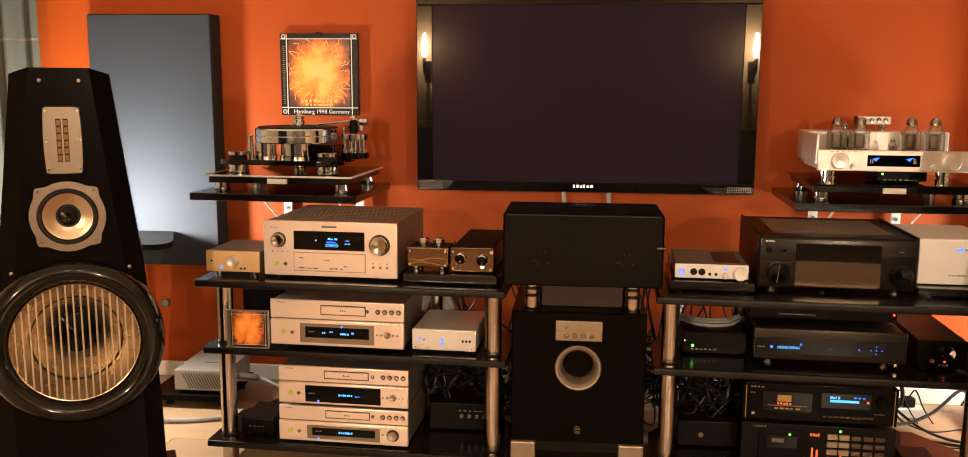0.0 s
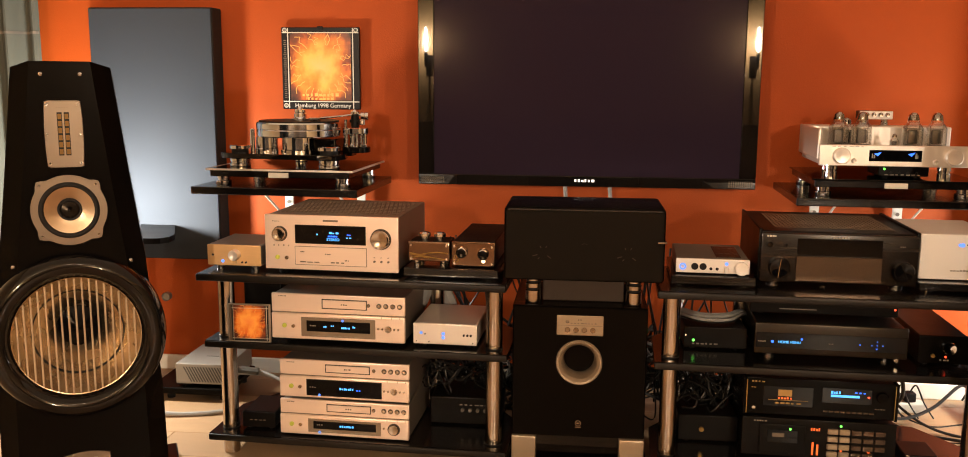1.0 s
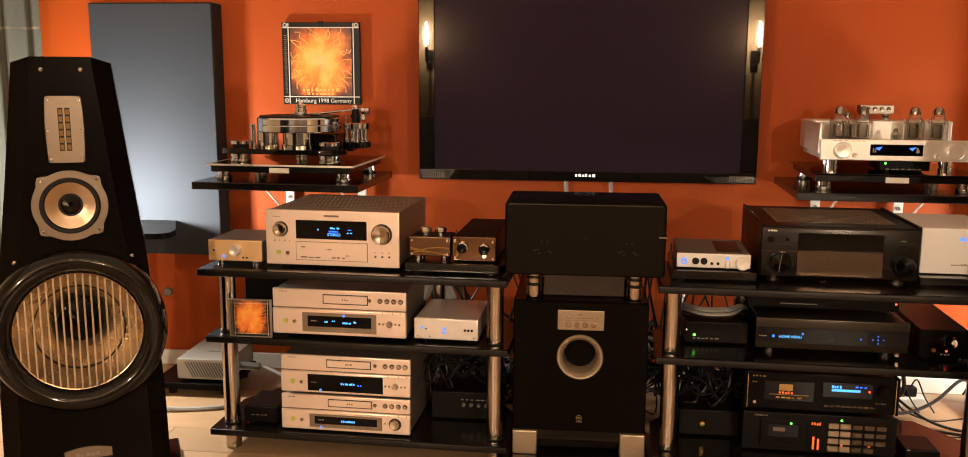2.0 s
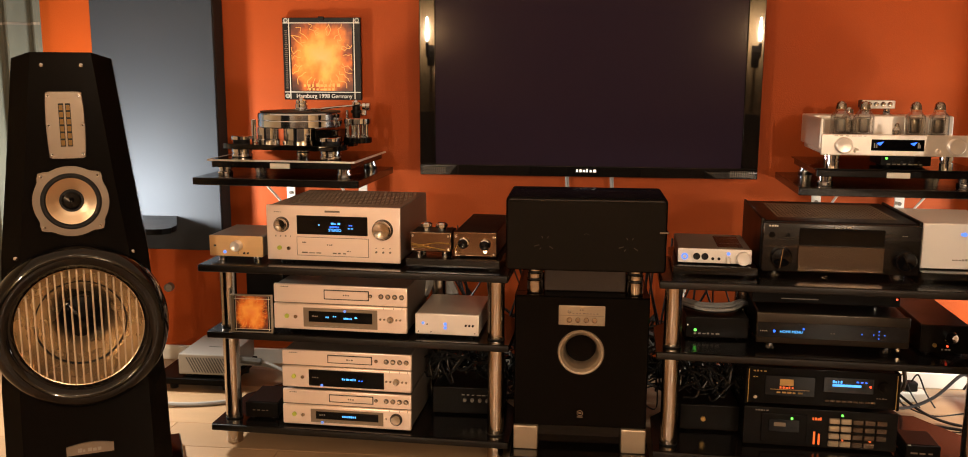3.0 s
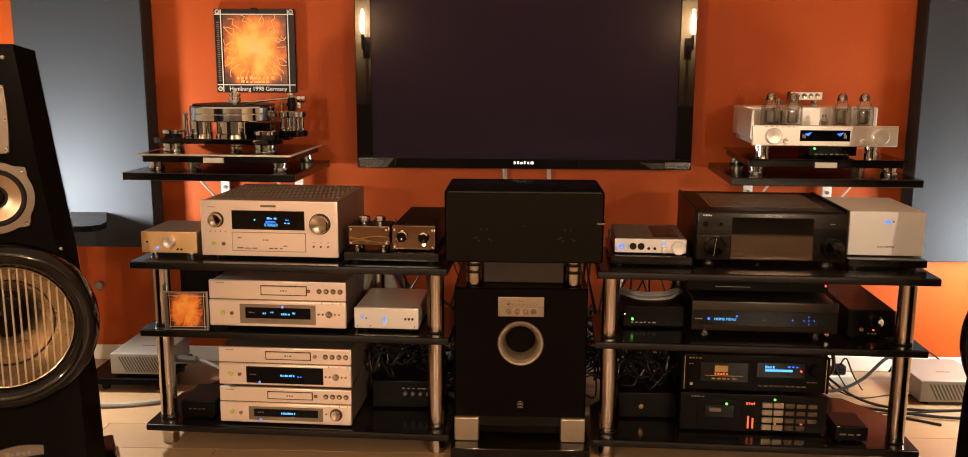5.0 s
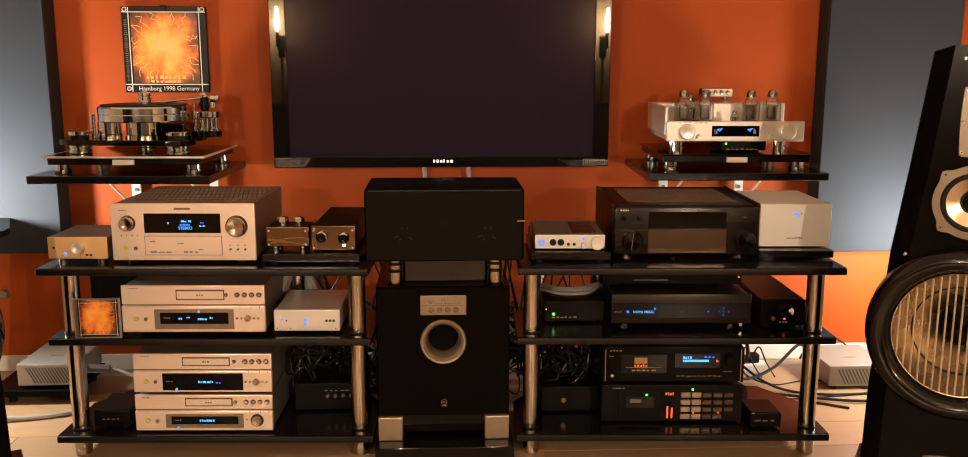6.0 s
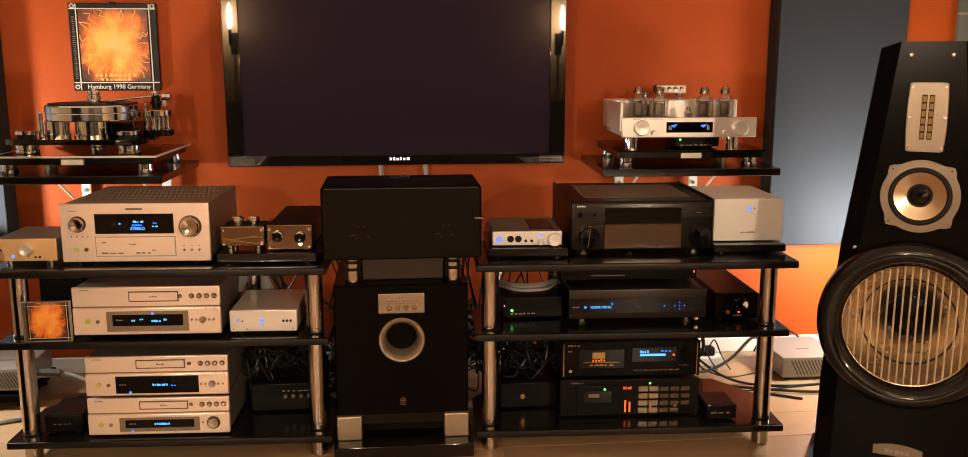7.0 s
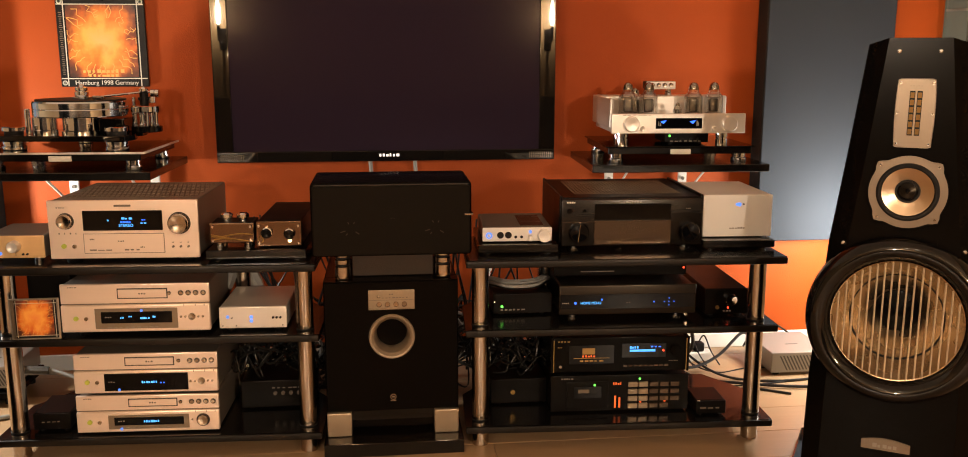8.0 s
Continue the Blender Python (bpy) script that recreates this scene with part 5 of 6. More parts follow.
# ---- right rack, lowest tier ----
def cassette_upper():
    w, h, d = 0.447, 0.124, 0.28
    th = thing("cassette_deck", "black cassette deck with blue display stacked on another deck", "cassette deck", (0.738, 2.700, 0.212), TURN)
    feet(th, w, d, 0.010, 0.02, M_CHROME)
    part("case", box(nb(), -w / 2 + 0.012, w / 2 - 0.012, 0.008, d, 0.010, h - 0.002, 0.002), M_CASE_BLK, th, "black steel cover")
    part("front_plate", box(nb(), -w / 2 + 0.010, w / 2 - 0.010, 0.0, 0.008, 0.010, h, 0.002, 2), M_SATIN, th, "black front")
    for sgn in (-1, 1):
        a, b = sorted((sgn * w / 2, sgn * (w / 2 - 0.0095)))
        part("side_cheek", box(nb(), a, b, -0.004, d - 0.02, 0.008, h - 0.001, 0.002), M_SATIN, th)
        part("cheek_line", box(nb(), sgn * (w / 2 - 0.010) - 0.001, sgn * (w / 2 - 0.010) + 0.001, -0.0055, -0.0035, 0.012, h - 0.006), M_RIBBON, th, "thin gold line")
    c = part("cassette_window", box(nb(), -0.165, -0.020, -0.003, 0.0, 0.038, 0.100, 0.001), M_WINDOW, th, "smoked cassette window")
    part("cassette_label", box(nb(), -0.122, -0.082, -0.0038, -0.003, 0.070, 0.090), M_DIM_GOLD, c, "dim gold label")
    bars(c, "lit_strip", -0.122, -0.078, 0.061, 0.068, 5, -0.0035, M_ORANGE_LED, 3, "lit orange strip")
    bars(c, "legend", -0.130, -0.052, 0.046, 0.051, 5, -0.0035, M_RIBBON, 5)
    part("window_line", box(nb(), -0.150, -0.035, -0.0036, -0.003, 0.0565, 0.058), M_RIBBON, c)
    part("display_window", box(nb(), 0.005, 0.148, -0.003, 0.0, 0.056, 0.104, 0.001), M_WINDOW, th, "black display window")
    bars(th, "display_line", 0.030, 0.060, 0.086, 0.095, 4, -0.003, M_CYAN, 6)
    part("level_meter", box(nb(), 0.030, 0.112, -0.0042, -0.003, 0.076, 0.083), M_CYAN, th, "glowing blue level bar")
    bars(th, "display_line", 0.098, 0.135, 0.090, 0.094, 3, -0.003, M_BLUE, 8)
    led(th, 0.138, 0.079, 0.003, M_RED_LED, -0.003)
    knob(th, 0.176, 0.082, 0.017, 0.014, M_SATIN, name="level_knob")
    for i in range(9):
        part("button", box(nb(), 0.010 + i * 0.0165, 0.024 + i * 0.0165, -0.004, 0.0, 0.026, 0.033, 0.001), M_BRONZE_LT, th)
    bars(th, "legend", -0.20, -0.16, 0.110, 0.115, 4, 0.0, M_RIBBON, 9)
    bars(th, "legend", 0.158, 0.19, 0.042, 0.045, 4, 0.0, M_LEGEND_DK, 10)
    button(th, -0.192, 0.030, 0.006, M_STEEL, name="power_button")
    bars(th, "legend", -0.2, -0.185, 0.092, 0.095, 2, 0.0, M_RIBBON, 12)


def cassette_lower():
    w, h, d = 0.447, 0.126, 0.28
    th = thing("cassette_deck", "black cassette deck with silver keys and orange meters", "cassette deck", (0.740, 2.700, 0.084), TURN)
    feet(th, w, d, 0.006, 0.02, M_RUBBER)
    part("case", box(nb(), -w / 2 + 0.003, w / 2 - 0.003, 0.008, d, 0.006, h - 0.002, 0.002), M_CASE_BLK, th, "black steel cover")
    part("front_plate", box(nb(), -w / 2, w / 2, 0.0, 0.008, 0.006, h, 0.002, 2), M_CASE_BLK, th, "black front")
    c = part("cassette_door", box(nb(), -0.172, -0.038, -0.006, 0.0, 0.018, 0.108, 0.002, 2), M_CASE_BLK, th, "cassette door")
    part("door_window", box(nb(), -0.150, -0.060, -0.0075, -0.006, 0.052, 0.092, 0.001), M_WINDOW, c, "smoked window")
    part("door_label", box(nb(), -0.135, -0.10, -0.0084, -0.0075, 0.070, 0.082), M_LEGEND_DK, c)
    led(c, -0.083, 0.096, 0.0035, M_GREEN_LED, -0.006)
    bars(th, "counter", -0.022, 0.008, 0.093, 0.103, 4, 0.0, M_ORANGE_LED, 3, "red digits too dim to read")
    for x, t in ((-0.017, 0.056), (-0.003, 0.050)):
        part("level_meter", box(nb(), x, x + 0.0055, -0.0012, 0.0, 0.016, t), M_ORANGE_LED, th, "orange level bar")
    for r in range(4):
        for c2 in range(5):
            if r == 0 and c2 == 4:
                continue
            part("key", box(nb(), 0.026 + c2 * 0.034, 0.057 + c2 * 0.034, -0.007, 0.0, 0.014 + r * 0.024, 0.031 + r * 0.024, 0.002), M_SUB_TRIM if c2 < 2 else M_BRONZE_LT, th, "silver key" if c2 < 2 else "dark key")
    led(th, 0.064, 0.112, 0.0035, M_GREEN_LED)
    led(th, 0.147, 0.036, 0.004, M_ORANGE_LED)
    led(th, 0.068, 0.034, 0.003, M_ORANGE_LED)
    bars(th, "legend", -0.19, -0.15, 0.114, 0.118, 5, 0.0, M_LEGEND, 5)


cassette_lower()
cassette_upper()
th = small_box("power_supply_box", "small black supply box at the shelf's edge", "power supply", 0.975, 1.072, 2.640, 2.76, 0.084, 0.135, M_CASE_BLK, M_CASE_BLK, rz=TURN)
bars(th, "legend", -0.035, 0.04, 0.024, 0.029, 3, 0.0, M_LEGEND_DK, 6)
bars(th, "legend", -0.045, -0.03, 0.050, 0.053, 1, 0.0, M_PRINT_LINE, 7)
th = small_box("amplifier_box", "black box with one brass socket in the rack's shade", "amplifier", 0.335, 0.52, 2.80, 3.0, 0.084, 0.172, M_CASE_BLK, M_CASE_BLK)
button(th, -0.02, 0.044, 0.008, M_RIBBON, name="brass_socket")


# ---- floor-standing loudspeakers ----
WOOFER_Z = 0.549


def floor_speaker(x, y, rz, label):
    th = thing("floor_speaker", label, "loudspeaker", (x, y, 0), rz, "floor-standing loudspeakers")
    part("plinth", box(nb(), -0.25, 0.25, -0.05, 0.46, 0.0, 0.035, 0.006, 2), M_LACQUER, th, "glossy black plinth")
    # cabinet: tapered, with canted front corners
    def half_width(z):
        pts = ((0.036, 0.212), (0.30, 0.208), (0.60, 0.196), (0.90, 0.157), (1.243, 0.117))
        for (z0, w0), (z1, w1) in zip(pts, pts[1:]):
            if z <= z1:
                return w0 + (w1 - w0) * (z - z0) / (z1 - z0)
        return pts[-1][1]

    bm = nb()
    rings = []
    for z in (0.036, 0.370, 0.736, 0.79, 0.972, 1.243):
        w = half_width(z)
        b, d = w - 0.047, 0.42 - 0.08 * z
        zz = 1.258 if z > 1.2 else z
        rings.append([bm.verts.new(p) for p in ((-b, 0, zz), (b, 0, zz), (w, 0.05, z), (w, d, z), (-w, d, z), (-w, 0.05, z))])
    for k, (lo, hi) in enumerate(zip(rings, rings[1:])):
        for i in range(6):
            if i == 0 and k in (1, 3):
                continue
            bm.faces.new((lo[i], lo[(i + 1) % 6], hi[(i + 1) % 6], hi[i]))
        if k in (1, 3):
            zc, r = (WOOFER_Z, 0.158) if k == 1 else (0.881, 0.066)
            holed_field(bm, [lo[0], lo[1], hi[1], hi[0]], 0.0, zc, r)
    bm.faces.new(rings[0])
    t = rings[-1]
    bm.faces.new((t[0], t[1], t[2], t[5]))
    bm.faces.new((t[2], t[3], t[4], t[5]))
    bmesh.ops.recalc_face_normals(bm, faces=bm.faces)
    part("cabinet", bm, M_SATIN, th, "tapered black lacquered cabinet")
    for sx in (-1, 1):
        for xx, z in ((0.0455, 1.226), (0.140, 0.740)):
            part("grille_pin", lathe(nb(), [(0.005, 0), (0.005, -0.004), (0.002, -0.006)], (sx * xx, 0, z), "y", 14), M_CHROME, th, "chrome pin")
    # tweeter plate with waisted sides
    bm = nb()
    prof = []
    for i in range(9):
        s = -1 + i / 4
        prof.append((0.0445 - 0.0035 * s * s, 0.081 * s))
    outline = [(px, pz) for px, pz in prof] + [(0.034, 0.0838), (-0.034, 0.0838)] + [(-px, pz) for px, pz in reversed(prof)] + [(-0.034, -0.0838), (0.034, -0.0838)]
    a = [bm.verts.new((px, -0.006, pz + 1.076)) for px, pz in outline]
    b = [bm.verts.new((px * 1.03, 0.0, pz * 1.01 + 1.076)) for px, pz in outline]
    bm.faces.new(a)
    for i in range(len(a)):
        bm.faces.new((a[i], a[(i + 1) % len(a)], b[(i + 1) % len(a)], b[i]))
    bmesh.ops.recalc_face_normals(bm, faces=bm.faces)
    tw = part("tweeter_plate", bm, M_PLATE, th, "champagne tweeter plate")
    for sx in (-1, 1):
        bm = nb()
        box(bm, sx * 0.0082 - 0.006, sx * 0.0082 + 0.006, -0.0072, -0.006, 1.022, 1.131, 0.0005)
        part("slot", bm, M_RUBBER, tw, "dark slot")
        bm = nb()
        for k in range(6):
            box(bm, sx * 0.0082 - 0.0045, sx * 0.0082 + 0.0045, -0.0080, -0.0073, 1.025 + k * 0.0178, 1.025 + k * 0.0178 + 0.013)
        part("ribbon", bm, M_RIBBON_DK, tw, "gold ribbon segments")
        for z in (1.002, 1.076, 1.150):
            button(tw, sx * (0.036 if z != 1.076 else 0.039), z, 0.0028, M_CHROME, -0.006, "screw", depth=0.002)
    bars(tw, "legend", -0.015, 0.015, 1.142, 1.145, 5, -0.006, M_LEGEND_DK, 3)
    # midrange driver
    zc = 0.881
    bm = nb()
    outline = []
    for i in range(64):
        a0 = 2 * math.pi * i / 64
        k = max(0.0, math.cos(4 * (a0 - math.pi / 4))) ** 6
        r = 0.0905 + 0.0130 * k
        outline.append((r * math.cos(a0), r * math.sin(a0)))
    fa = [bm.verts.new((px, -0.006, pz + zc)) for px, pz in outline]
    fb = [bm.verts.new((px, 0.0, pz + zc)) for px, pz in outline]
    inn = [bm.verts.new((0.072 * math.cos(2 * math.pi * i / 64), -0.006, zc + 0.072 * math.sin(2 * math.pi * i / 64))) for i in range(64)]
    for i in range(64):
        j = (i + 1) % 64
        bm.faces.new((fa[i], fa[j], fb[j], fb[i]))
        bm.faces.new((fa[i], fa[j], inn[j], inn[i]))
    bmesh.ops.recalc_face_normals(bm, faces=bm.faces)
    mid = part("midrange_basket", bm, M_PLATE, th, "champagne driver basket")
    part("surround", lathe(nb(), [(0.0730, -0.0055), (0.0725, -0.0075), (0.068, -0.0100), (0.063, -0.0095), (0.060, -0.0040), (0.0595, 0.004), (0.072, 0.004)], (0, 0, zc), "y", 56, True), M_RUBBER, mid, "black rubber surround")
    part("cone", lathe(nb(), [(0.0605, -0.003), (0.058, -0.002), (0.045, 0.004), (0.028, 0.0115), (0.026, 0.012)], (0, 0, zc), "y", 56, False, False), M_CONE, mid, "champagne metal cone")
    part("dust_cap", lathe(nb(), [(0.030, 0.0125), (0.0285, 0.0070), (0.022, 0.0080), (0.001, 0.0100)], (0, 0, zc), "y", 36), M_RUBBER, mid, "black dust cap")
    part("phase_plug", lathe(nb(), [(0.026, 0.0085), (0.020, 0.0060), (0.010, -0.006), (0.003, -0.0150), (0.001, -0.0155)], (0, 0, zc), "y", 28), M_WINDOW, mid, "dark pointed plug")
    for i in range(4):
        a0 = math.pi / 4 + i * math.pi / 2
        button(mid, 0.093 * math.cos(a0), zc + 0.093 * math.sin(a0), 0.003, M_STEEL, -0.006, "screw", depth=0.002)
    # woofer with round moulding and bars
    zw = WOOFER_Z
    prof = []
    for i in range(15):
        a0 = math.pi * i / 14
        prof.append((0.1890 + 0.0320 * math.cos(a0), -0.044 * math.sin(a0)))
    w = part("woofer_ring", lathe(nb(), [(0.221, 0.02)] + prof + [(0.157, 0.02)], (0, 0, zw), "y", 96, True), M_LACQUER, th, "thick glossy black moulding")
    return th, w, zw


def fit_woofer(th, w, zw):
    part("cone", lathe(nb(), [(0.1578, -0.017), (0.1550, -0.016), (0.1480, -0.006), (0.112, 0.034), (0.075, 0.078), (0.056, 0.104), (0.052, 0.110)], (0, 0, zw), "y", 72, False, False), M_WOOFER, w, "pale metal cone")
    part("cone_joint", lathe(nb(), [(0.1140, 0.0305), (0.1135, 0.0325), (0.1105, 0.0350), (0.1110, 0.0325)], (0, 0, zw), "y", 72, True), M_RUBBER, w, "dark joint line")
    part("dust_cap", lathe(nb(), [(0.056, 0.106), (0.054, 0.102), (0.036, 0.094), (0.014, 0.080), (0.001, 0.072)], (0.0, 0, zw), "y", 40), M_WINDOW, w, "glossy black dust cap")
    n = 17
    for i in range(n):
        x = -0.149 + 0.298 * (i + 0.5) / n
        half = math.sqrt(max(0.0, 0.1545 ** 2 - x * x))
        part("grille_bar", rod(nb(), (x, -0.0190, zw - half), 0.0024, 2 * half, "z", 8), M_BAR, w)
    bm = nb()
    arc = [(-0.058 + 0.118 * i / 8, 0.009 * math.sin(math.pi * i / 8)) for i in range(9)]
    lo = [bm.verts.new((x, -0.004, 0.192)) for x, _ in arc]
    hi = [bm.verts.new((x, -0.004, 0.216 + dz)) for x, dz in arc]
    lo2 = [bm.verts.new((x, 0.0, 0.192)) for x, _ in arc]
    hi2 = [bm.verts.new((x, 0.0, 0.216 + dz)) for x, dz in arc]
    for i in range(8):
        bm.faces.new((lo[i], lo[i + 1], hi[i + 1], hi[i]))
        bm.faces.new((hi[i], hi[i + 1], hi2[i + 1], hi2[i]))
        bm.faces.new((lo[i], lo[i + 1], lo2[i + 1], lo2[i]))
    plate = part("name_plate", bm, M_PLATE, th, "curved champagne name plate")
    bars(plate, "legend", -0.03, 0.032, 0.199, 0.210, 5, -0.004, M_LEGEND, 2)


SPEAKER = "tall tapered black loudspeaker with barred woofer and champagne drivers"
for sx, dist, ang, toe in ((-1, 2.55, 30.68, 27.5), (1, 2.48, 31.6, 31.5)):
    a = radians(ang)
    fit_woofer(*floor_speaker(sx * dist * math.sin(a), dist * math.cos(a), -sx * toe, SPEAKER))


# ---- lamps and a small table behind the loudspeakers ----
def bulb_lamp(at, label):
    th = thing("floor_lamp", label, "lamp", (at[0], at[1], 0.0), 0, "hidden lamps")
    h = at[2]
    part("lamp_foot", lathe(nb(), [(0.07, 0), (0.07, 0.012), (0.012, 0.02)], (0, 0, 0), "z", 24), M_STEEL, th)
    part("stem", rod(nb(), (0, 0, 0.02), 0.008, h - 0.13, "z", 14), M_STEEL, th)
    part("bulb_holder", lathe(nb(), [(0.008, h - 0.11), (0.016, h - 0.105), (0.016, h - 0.075), (0.012, h - 0.07)], (0, 0, 0), "z", 20), M_STEEL, th)


bulb_lamp((-1.78, 3.14, 0.69), "bare bulb lamp standing on the floor")
bulb_lamp((1.86, 3.18, 0.52), "bare bulb lamp standing on the floor")
tb = thing("side_table", "small dark side table with rounded corners against the wall", "table", (-1.72, 3.152, 0.0))
# Hidden part of the top is shaped to shade the wall below the panel
bm = prism(nb(), [(-0.23, 0.0), (0.16, 0.0), (0.19, 0.01), (0.21, 0.04), (0.205, 0.10), (0.11, 0.31), (-0.23, 0.31)], 0.612, 0.633)
part("tabletop", bm, M_CASE_BLK, tb, "dark grey tabletop")
for x in (-0.20, -0.03):
    for y in (0.05, 0.22):
        part("leg", rod(nb(), (x, y, 0), 0.011, 0.612, "z", 12), M_SATIN, tb)


# ---- supplies, sockets and cables on the floor ----
def mains_supply(x, y, z, w, label, n):
    th = thing("power_conditioner", label, "power conditioner", (x, y, z), 0, "mains conditioners")
    d, h = 0.26, 0.092
    part("case", box(nb(), -w / 2, w / 2, 0.0, d, 0.012, h, 0.004, 2), M_PSU, th)
    feet(th, w, d, 0.012, 0.015, M_RUBBER, 0.03)
    # grooves are flat strips, their shade put into the colour
    for i in range(n):
        bm = nb()
        x0 = -w / 2 + 0.03 + (w - 0.05) * i / n
        v = [bm.verts.new(p) for p in ((x0, -0.0015, 0.080), (x0 + 0.006, -0.0015, 0.080), (x0 + 0.036, -0.0015, 0.022), (x0 + 0.030, -0.0015, 0.022))]
        bm.faces.new(v)
        part("slanted_groove", bm, M_PSU_DK, th)
    part("lid_slot", box(nb(), -0.02, 0.03, 0.10, 0.104, h - 0.001, h + 0.001), M_PSU_DK, th)


mains_supply(-1.405, 3.185, 0.055, 0.205, "silver grey mains conditioner with slanted grooves on a low board", 14)
mains_supply(1.585, 3.185, 0.0, 0.235, "silver grey mains conditioner with slanted grooves on the floor", 14)
tb = thing("low_board", "low black board under a mains conditioner", "platform", (-1.44, 3.17, 0.0))
part("board", box(nb(), -0.17, 0.14, 0, 0.30, 0.030, 0.055, 0.003), M_SATIN, tb)
feet(tb, 0.31, 0.30, 0.030, 0.015, M_RUBBER)


th = thing("cable_knob", "small grey cable fastener on the wall", "cable clip", (-1.70, WALL, 0.315))
part("knob", rod(nb(), (0, -0.0005, 0), 0.018, -0.02, "y", 18, 0.004), M_CASE, th)


def power_strip(x, y, rz, n, label):
    th = thing("power_strip", label, "power strip", (x, y, 0), rz, "power strips")
    L = 0.055 * n + 0.05
    part("body", box(nb(), -L / 2, L / 2, -0.028, 0.028, 0, 0.038, 0.006, 2), M_WHITE, th)
    for i in range(n):
        xx = -L / 2 + 0.05 + i * 0.055
        p = part("plug", box(nb(), xx - 0.020, xx + 0.020, -0.02, 0.02, 0.039, 0.075, 0.006, 2), M_RUBBER, th, "black mains plug")
        tube_b = tube(nb(), [(xx, 0, 0.07), (xx + 0.01, -0.03, 0.11), (xx + 0.02, -0.08, 0.06), (xx + 0.05, -0.10, 0.008)], 0.003)
        part("plug_cable", tube_b, M_CABLE, p)


power_strip(1.20, 3.40, 4, 3, "white power strip with black plugs on the floor")
power_strip(-0.05, 3.42, -3, 6, "white power strip with black plugs on the floor")
power_strip(-0.75, 3.43, 2, 5, "white power strip with black plugs on the floor")


def cord(name, label, pts, r, material):
    bm = tube(nb(), pts, r, 8)
    solid(name, bm, material, label, "cable", "loose cables")


cord("speaker_cable", "thick grey speaker cable lying on the floor", [(-1.62, 3.02, 0.03), (-1.44, 3.02, 0.010), (-1.25, 3.08, 0.010), (-1.10, 3.20, 0.010), (-0.95, 3.22, 0.010)], 0.008, M_CABLE_GREY)
cord("speaker_cable", "thick black speaker cable lying on the floor", [(1.02, 3.18, 0.010), (1.25, 3.12, 0.010), (1.48, 3.05, 0.009), (1.72, 3.02, 0.009), (1.9, 2.9, 0.009)], 0.0055, M_CABLE)
for i in range(5):
    cord("mains_cable", "grey mains cable leaving the conditioner", [(-1.30, 3.27, 0.105 - 0.004 * i), (-1.20, 3.27 + 0.008 * i, 0.098 - 0.006 * i), (-1.08, 3.24 + 0.02 * i, 0.06 - 0.006 * i), (-0.99, 3.20 + 0.03 * i, 0.02)], 0.0065, M_CABLE_GREY)
cord("plug_sleeve", "dark plug on a mains cable", [(-1.30, 3.26, 0.108), (-1.26, 3.262, 0.105), (-1.21, 3.266, 0.100)], 0.014, M_PSU_DK)
cord("interconnect_cable", "thick silver grey braided cable behind the player", [(-0.53, 2.98, 0.46), (-0.50, 3.02, 0.52), (-0.46, 3.05, 0.50), (-0.43, 3.06, 0.42), (-0.44, 3.1, 0.30)], 0.026, M_CABLE_GREY)
for i in range(6):
    dz, dy = 0.006 * (i % 3), 0.022 * (i // 2)
    cord("interconnect_cable", "grey cable coiled on the network box", [(0.33, 2.99, 0.45 + dz), (0.345, 2.88 + dy, 0.474 + dz), (0.40, 2.815 + dy, 0.476 + dz), (0.48, 2.82 + dy, 0.477 + dz), (0.53, 2.90 + dy * 0.6, 0.474 + dz), (0.57, 2.98, 0.46)], 0.005 + 0.0008 * (i % 2), M_CABLE_GREY if i % 3 else M_CABLE)
cord("hanging_cable", "pale cable hanging behind the rack", [(0.36, 3.1, 0.64), (0.355, 3.09, 0.58), (0.365, 3.06, 0.50), (0.35, 3.05, 0.45)], 0.006, M_CABLE_WHITE)
cord("hanging_cable", "black cable hanging behind the rack", [(0.38, 3.08, 0.62), (0.43, 3.08, 0.55), (0.52, 3.06, 0.545), (0.58, 3.05, 0.6)], 0.007, M_CABLE)
cord("mains_cable", "black mains cable looping on the floor", [(1.02, 3.05, 0.22), (1.10, 3.10, 0.24), (1.13, 3.14, 0.14), (1.06, 3.2, 0.06), (0.98, 3.25, 0.03)], 0.007, M_CABLE)
cord("mains_cable", "black mains cable looping on the floor", [(1.0, 3.1, 0.10), (1.15, 3.18, 0.05), (1.28, 3.25, 0.07), (1.40, 3.33, 0.13), (1.46, 3.38, 0.09)], 0.006, M_CABLE)
for i, (x, y, r) in enumerate(((1.06, 3.02, 0.0045), (1.12, 3.10, 0.003), (1.20, 3.16, 0.005), (1.16, 3.24, 0.003))):
    cord("mains_cable", "thin black cable lying across the floor", [(x - 0.06, y + 0.10, 0.05 + 0.02 * i), (x + 0.02, y + 0.03, r + 0.03), (x + 0.12, y, r), (x + 0.26, y + 0.04 * (1 - i % 3), r), (x + 0.40, y - 0.03 + 0.05 * (i % 2), r)], r, M_CABLE)
cord("mains_cable", "black mains cable looping on a conditioner", [(1.44, 3.40, 0.05), (1.50, 3.42, 0.125), (1.58, 3.43, 0.13), (1.66, 3.44, 0.08)], 0.004, M_CABLE)


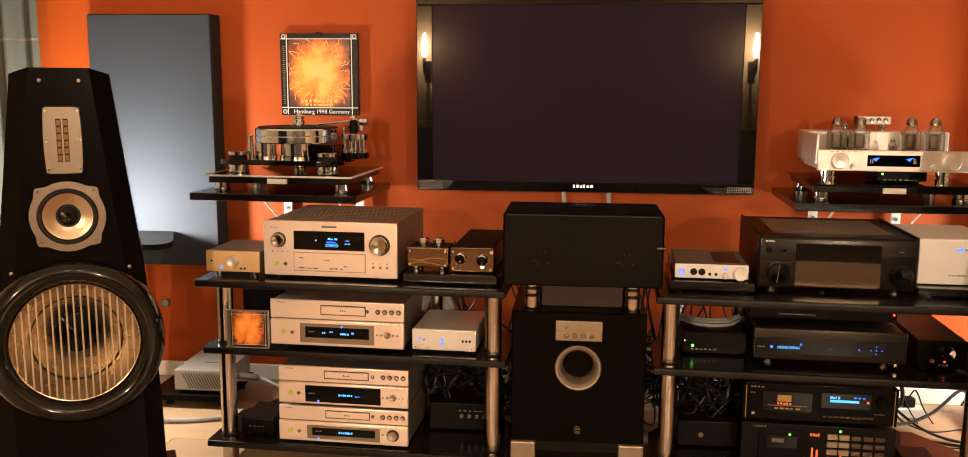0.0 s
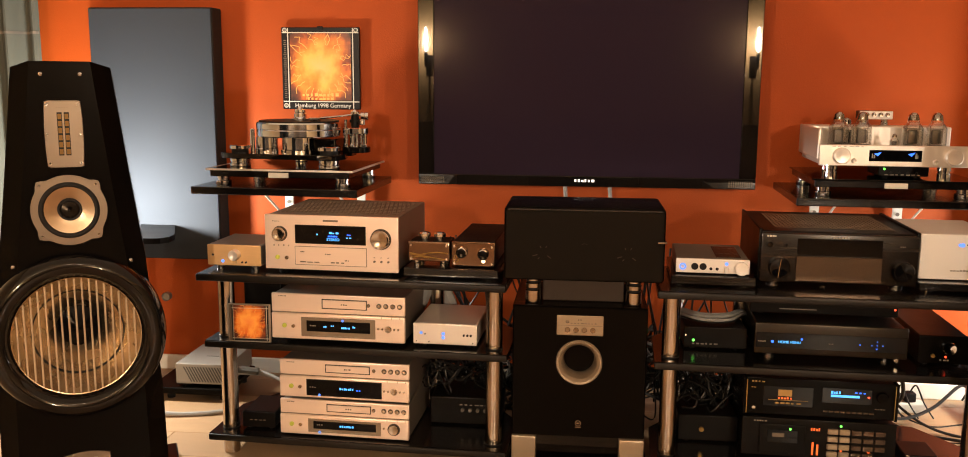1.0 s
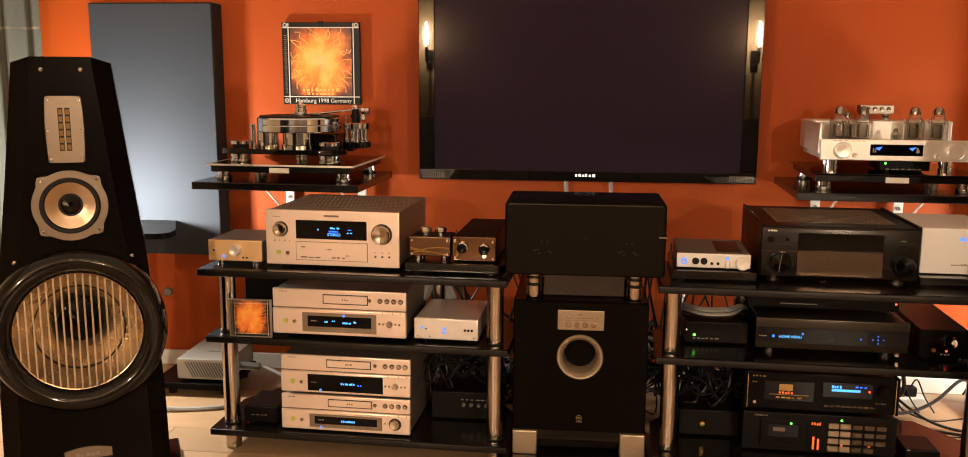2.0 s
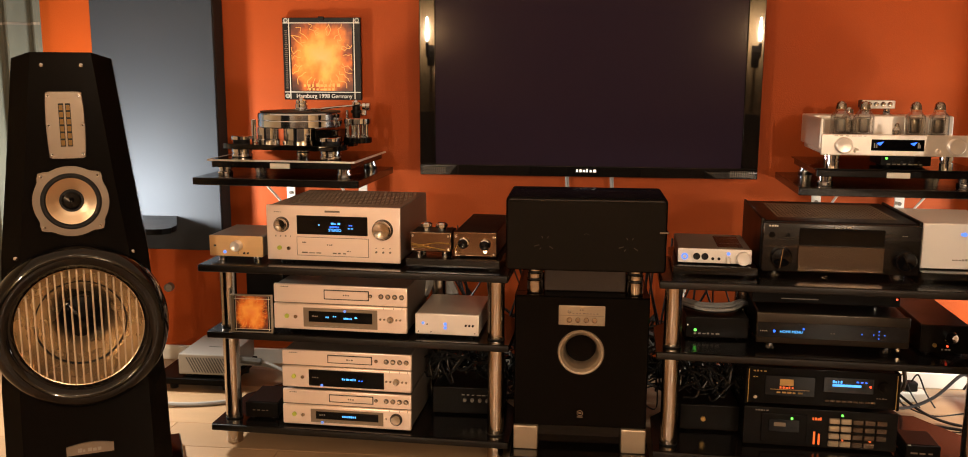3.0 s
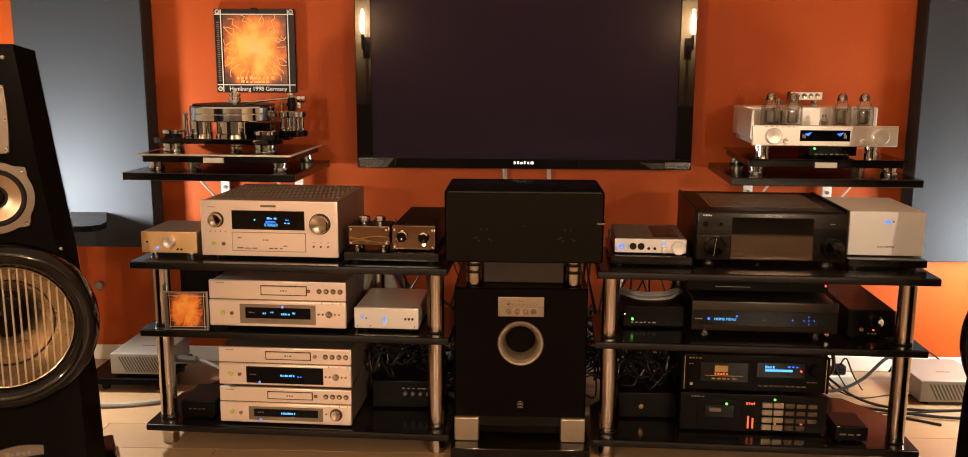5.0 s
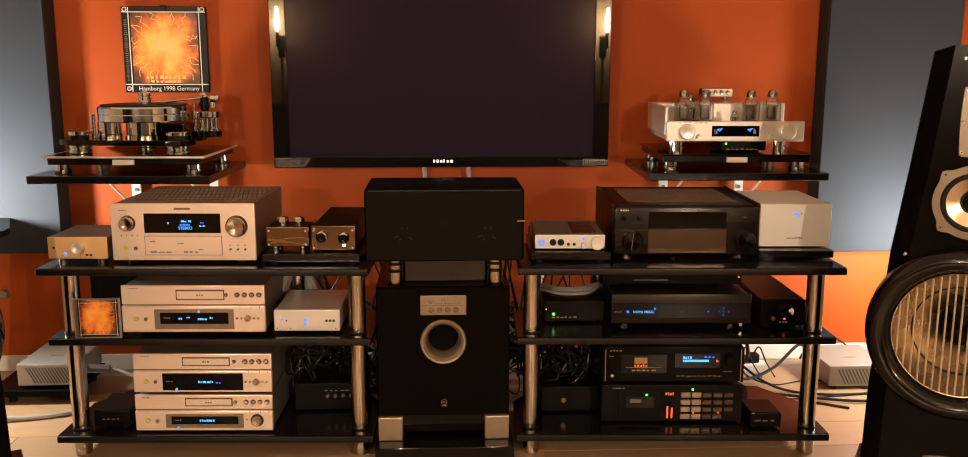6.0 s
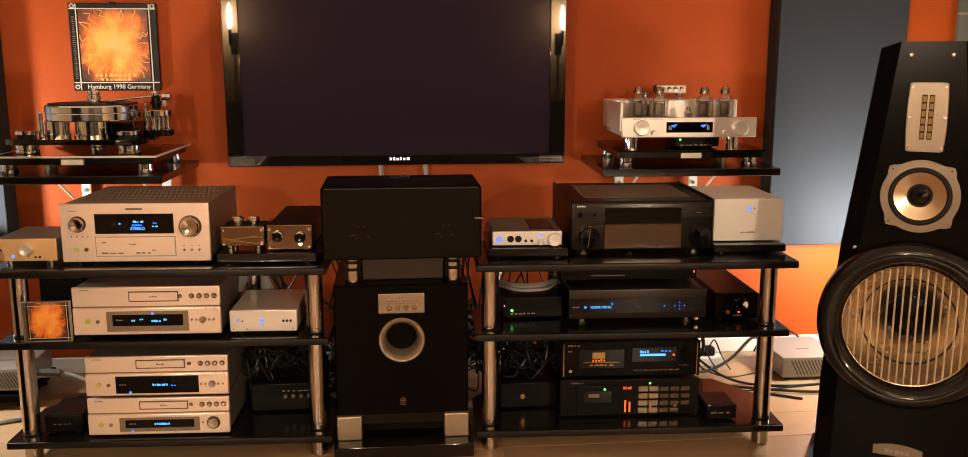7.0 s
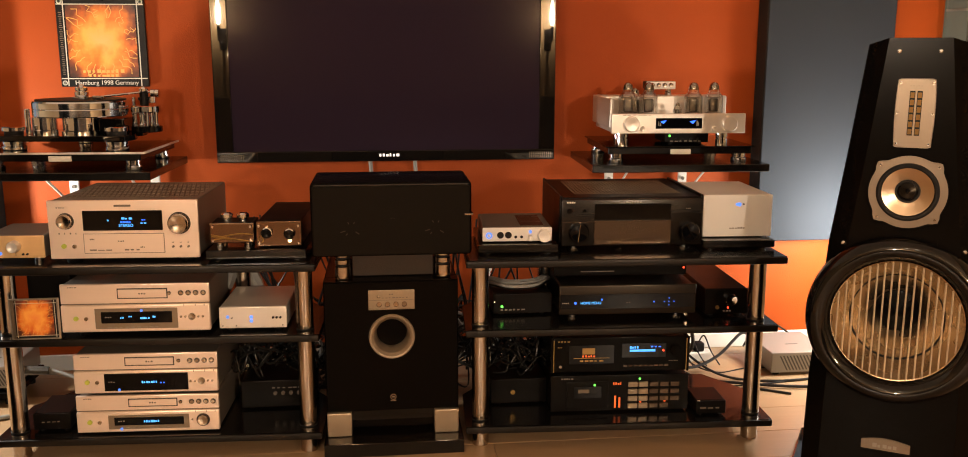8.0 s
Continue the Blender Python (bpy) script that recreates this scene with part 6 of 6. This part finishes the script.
def cable_tangle(x0, x1, y0, y1, z1, n, seed, label):
    rnd = random.Random(seed)
    bm = nb()
    for i in range(n):
        x, y = rnd.uniform(x0, x1), rnd.uniform(y0, y1)
        pts = []
        z = rnd.uniform(0.05, z1)
        for k in range(5):
            pts.append((min(x1, max(x0, x + rnd.uniform(-0.16, 0.16))), min(y1, max(y0, y + rnd.uniform(-0.07, 0.07))), max(0.01, z + rnd.uniform(-0.10, 0.10))))
        tube(bm, pts, rnd.choice((0.003, 0.004, 0.005, 0.0065)), 5)
    solid("cable_tangle", bm, M_CABLE, label, "cables", "", "stuff")


def falling_cables(x0, x1, y0, y1, zt, n, seed, label):
    rnd = random.Random(seed)
    bm = nb()
    for i in range(n):
        x, y = rnd.uniform(x0, x1), rnd.uniform(y0, y1)
        s = rnd.uniform(-0.22, 0.22)
        pts = [(x, y, zt + rnd.uniform(-0.03, 0.05)), (x + s * 0.3, y + 0.02, zt * 0.75), (x + s * 0.8, y + 0.04, zt * 0.45), (x + s, y + 0.03, 0.06)]
        tube(bm, pts, rnd.choice((0.003, 0.004, 0.005)), 5)
    solid("falling_cables", bm, M_CABLE, label, "cables", "", "stuff")


cable_tangle(-0.60, 0.0, 3.12, 3.40, 0.26, 70, 11, "dense tangle of black cables behind the rack")
cable_tangle(0.05, 0.62, 3.12, 3.40, 0.26, 70, 12, "dense tangle of black cables behind the rack")
def heap(x0, x1, y0, y1, z0, z1, n, seed, label):
    rnd = random.Random(seed)
    bm = nb()
    for i in range(n):
        x, y = rnd.uniform(x0, x1), rnd.uniform(y0, y1)
        r = rnd.choice((0.003, 0.004, 0.0055))
        a, s = rnd.uniform(0, 6.28), rnd.uniform(0.03, 0.07)
        pts = [(x + s * math.cos(a + k * 1.1), y + 0.5 * s * math.sin(a + k * 1.1), min(z1, max(z0 + r, z0 + rnd.uniform(0, z1 - z0)))) for k in range(5)]
        tube(bm, pts, r, 6)
    solid("cable_heap", bm, M_CABLE_SHEEN, label, "cables", "", "stuff")


heap(-0.46, -0.25, 2.88, 3.04, 0.181, 0.29, 26, 31, "heap of black cables lying on a box")
heap(0.35, 0.52, 2.84, 3.0, 0.173, 0.28, 26, 32, "heap of black cables lying on a box")
falling_cables(-0.55, -0.12, 3.10, 3.30, 0.62, 22, 13, "black cables falling behind the rack")
falling_cables(0.20, 0.62, 3.10, 3.30, 0.60, 14, 14, "black cables falling behind the rack")
rnd = random.Random(21)
bm = nb()
for i in range(16):
    x, y, z = rnd.uniform(-0.55, 0.55), rnd.uniform(3.1, 3.3), rnd.uniform(0.20, 0.30)
    tube(bm, [(x, y, z), (x + rnd.uniform(-0.06, 0.06), y - 0.03, z + 0.02), (x + rnd.uniform(-0.12, 0.12), y, z - 0.05)], 0.006, 5)
solid("cable_ends", bm, M_CABLE_GREY, "pale plugs and cable ends in the tangle", "cables", "", "stuff")


# ---- laminate planks ----
PL, PW = 1.28, 0.192
cuts = {}
row = 0
y = YB
while y < WALL - 0.03:
    x = XL - (row * 0.43) % PL
    while x < XR - 0.01:
        x0, x1 = max(x, XL), min(x + PL, XR)
        size = (round(x1 - x0, 3), round(min(PW, WALL - y), 3))
        if size not in cuts:
            cuts[size] = finish(box(nb(), 0.0006, size[0] - 0.0006, 0.0006, size[1] - 0.0006, -0.011, 0.0, 0.0012), "plank", M_PLANK, False)
        if size[0] > 0.02:
            p = new("plank", cuts[size])
            p.parent = floor
            p.matrix_basis = pose(x0, y, 0)
        x += PL
    y += PW
    row += 1
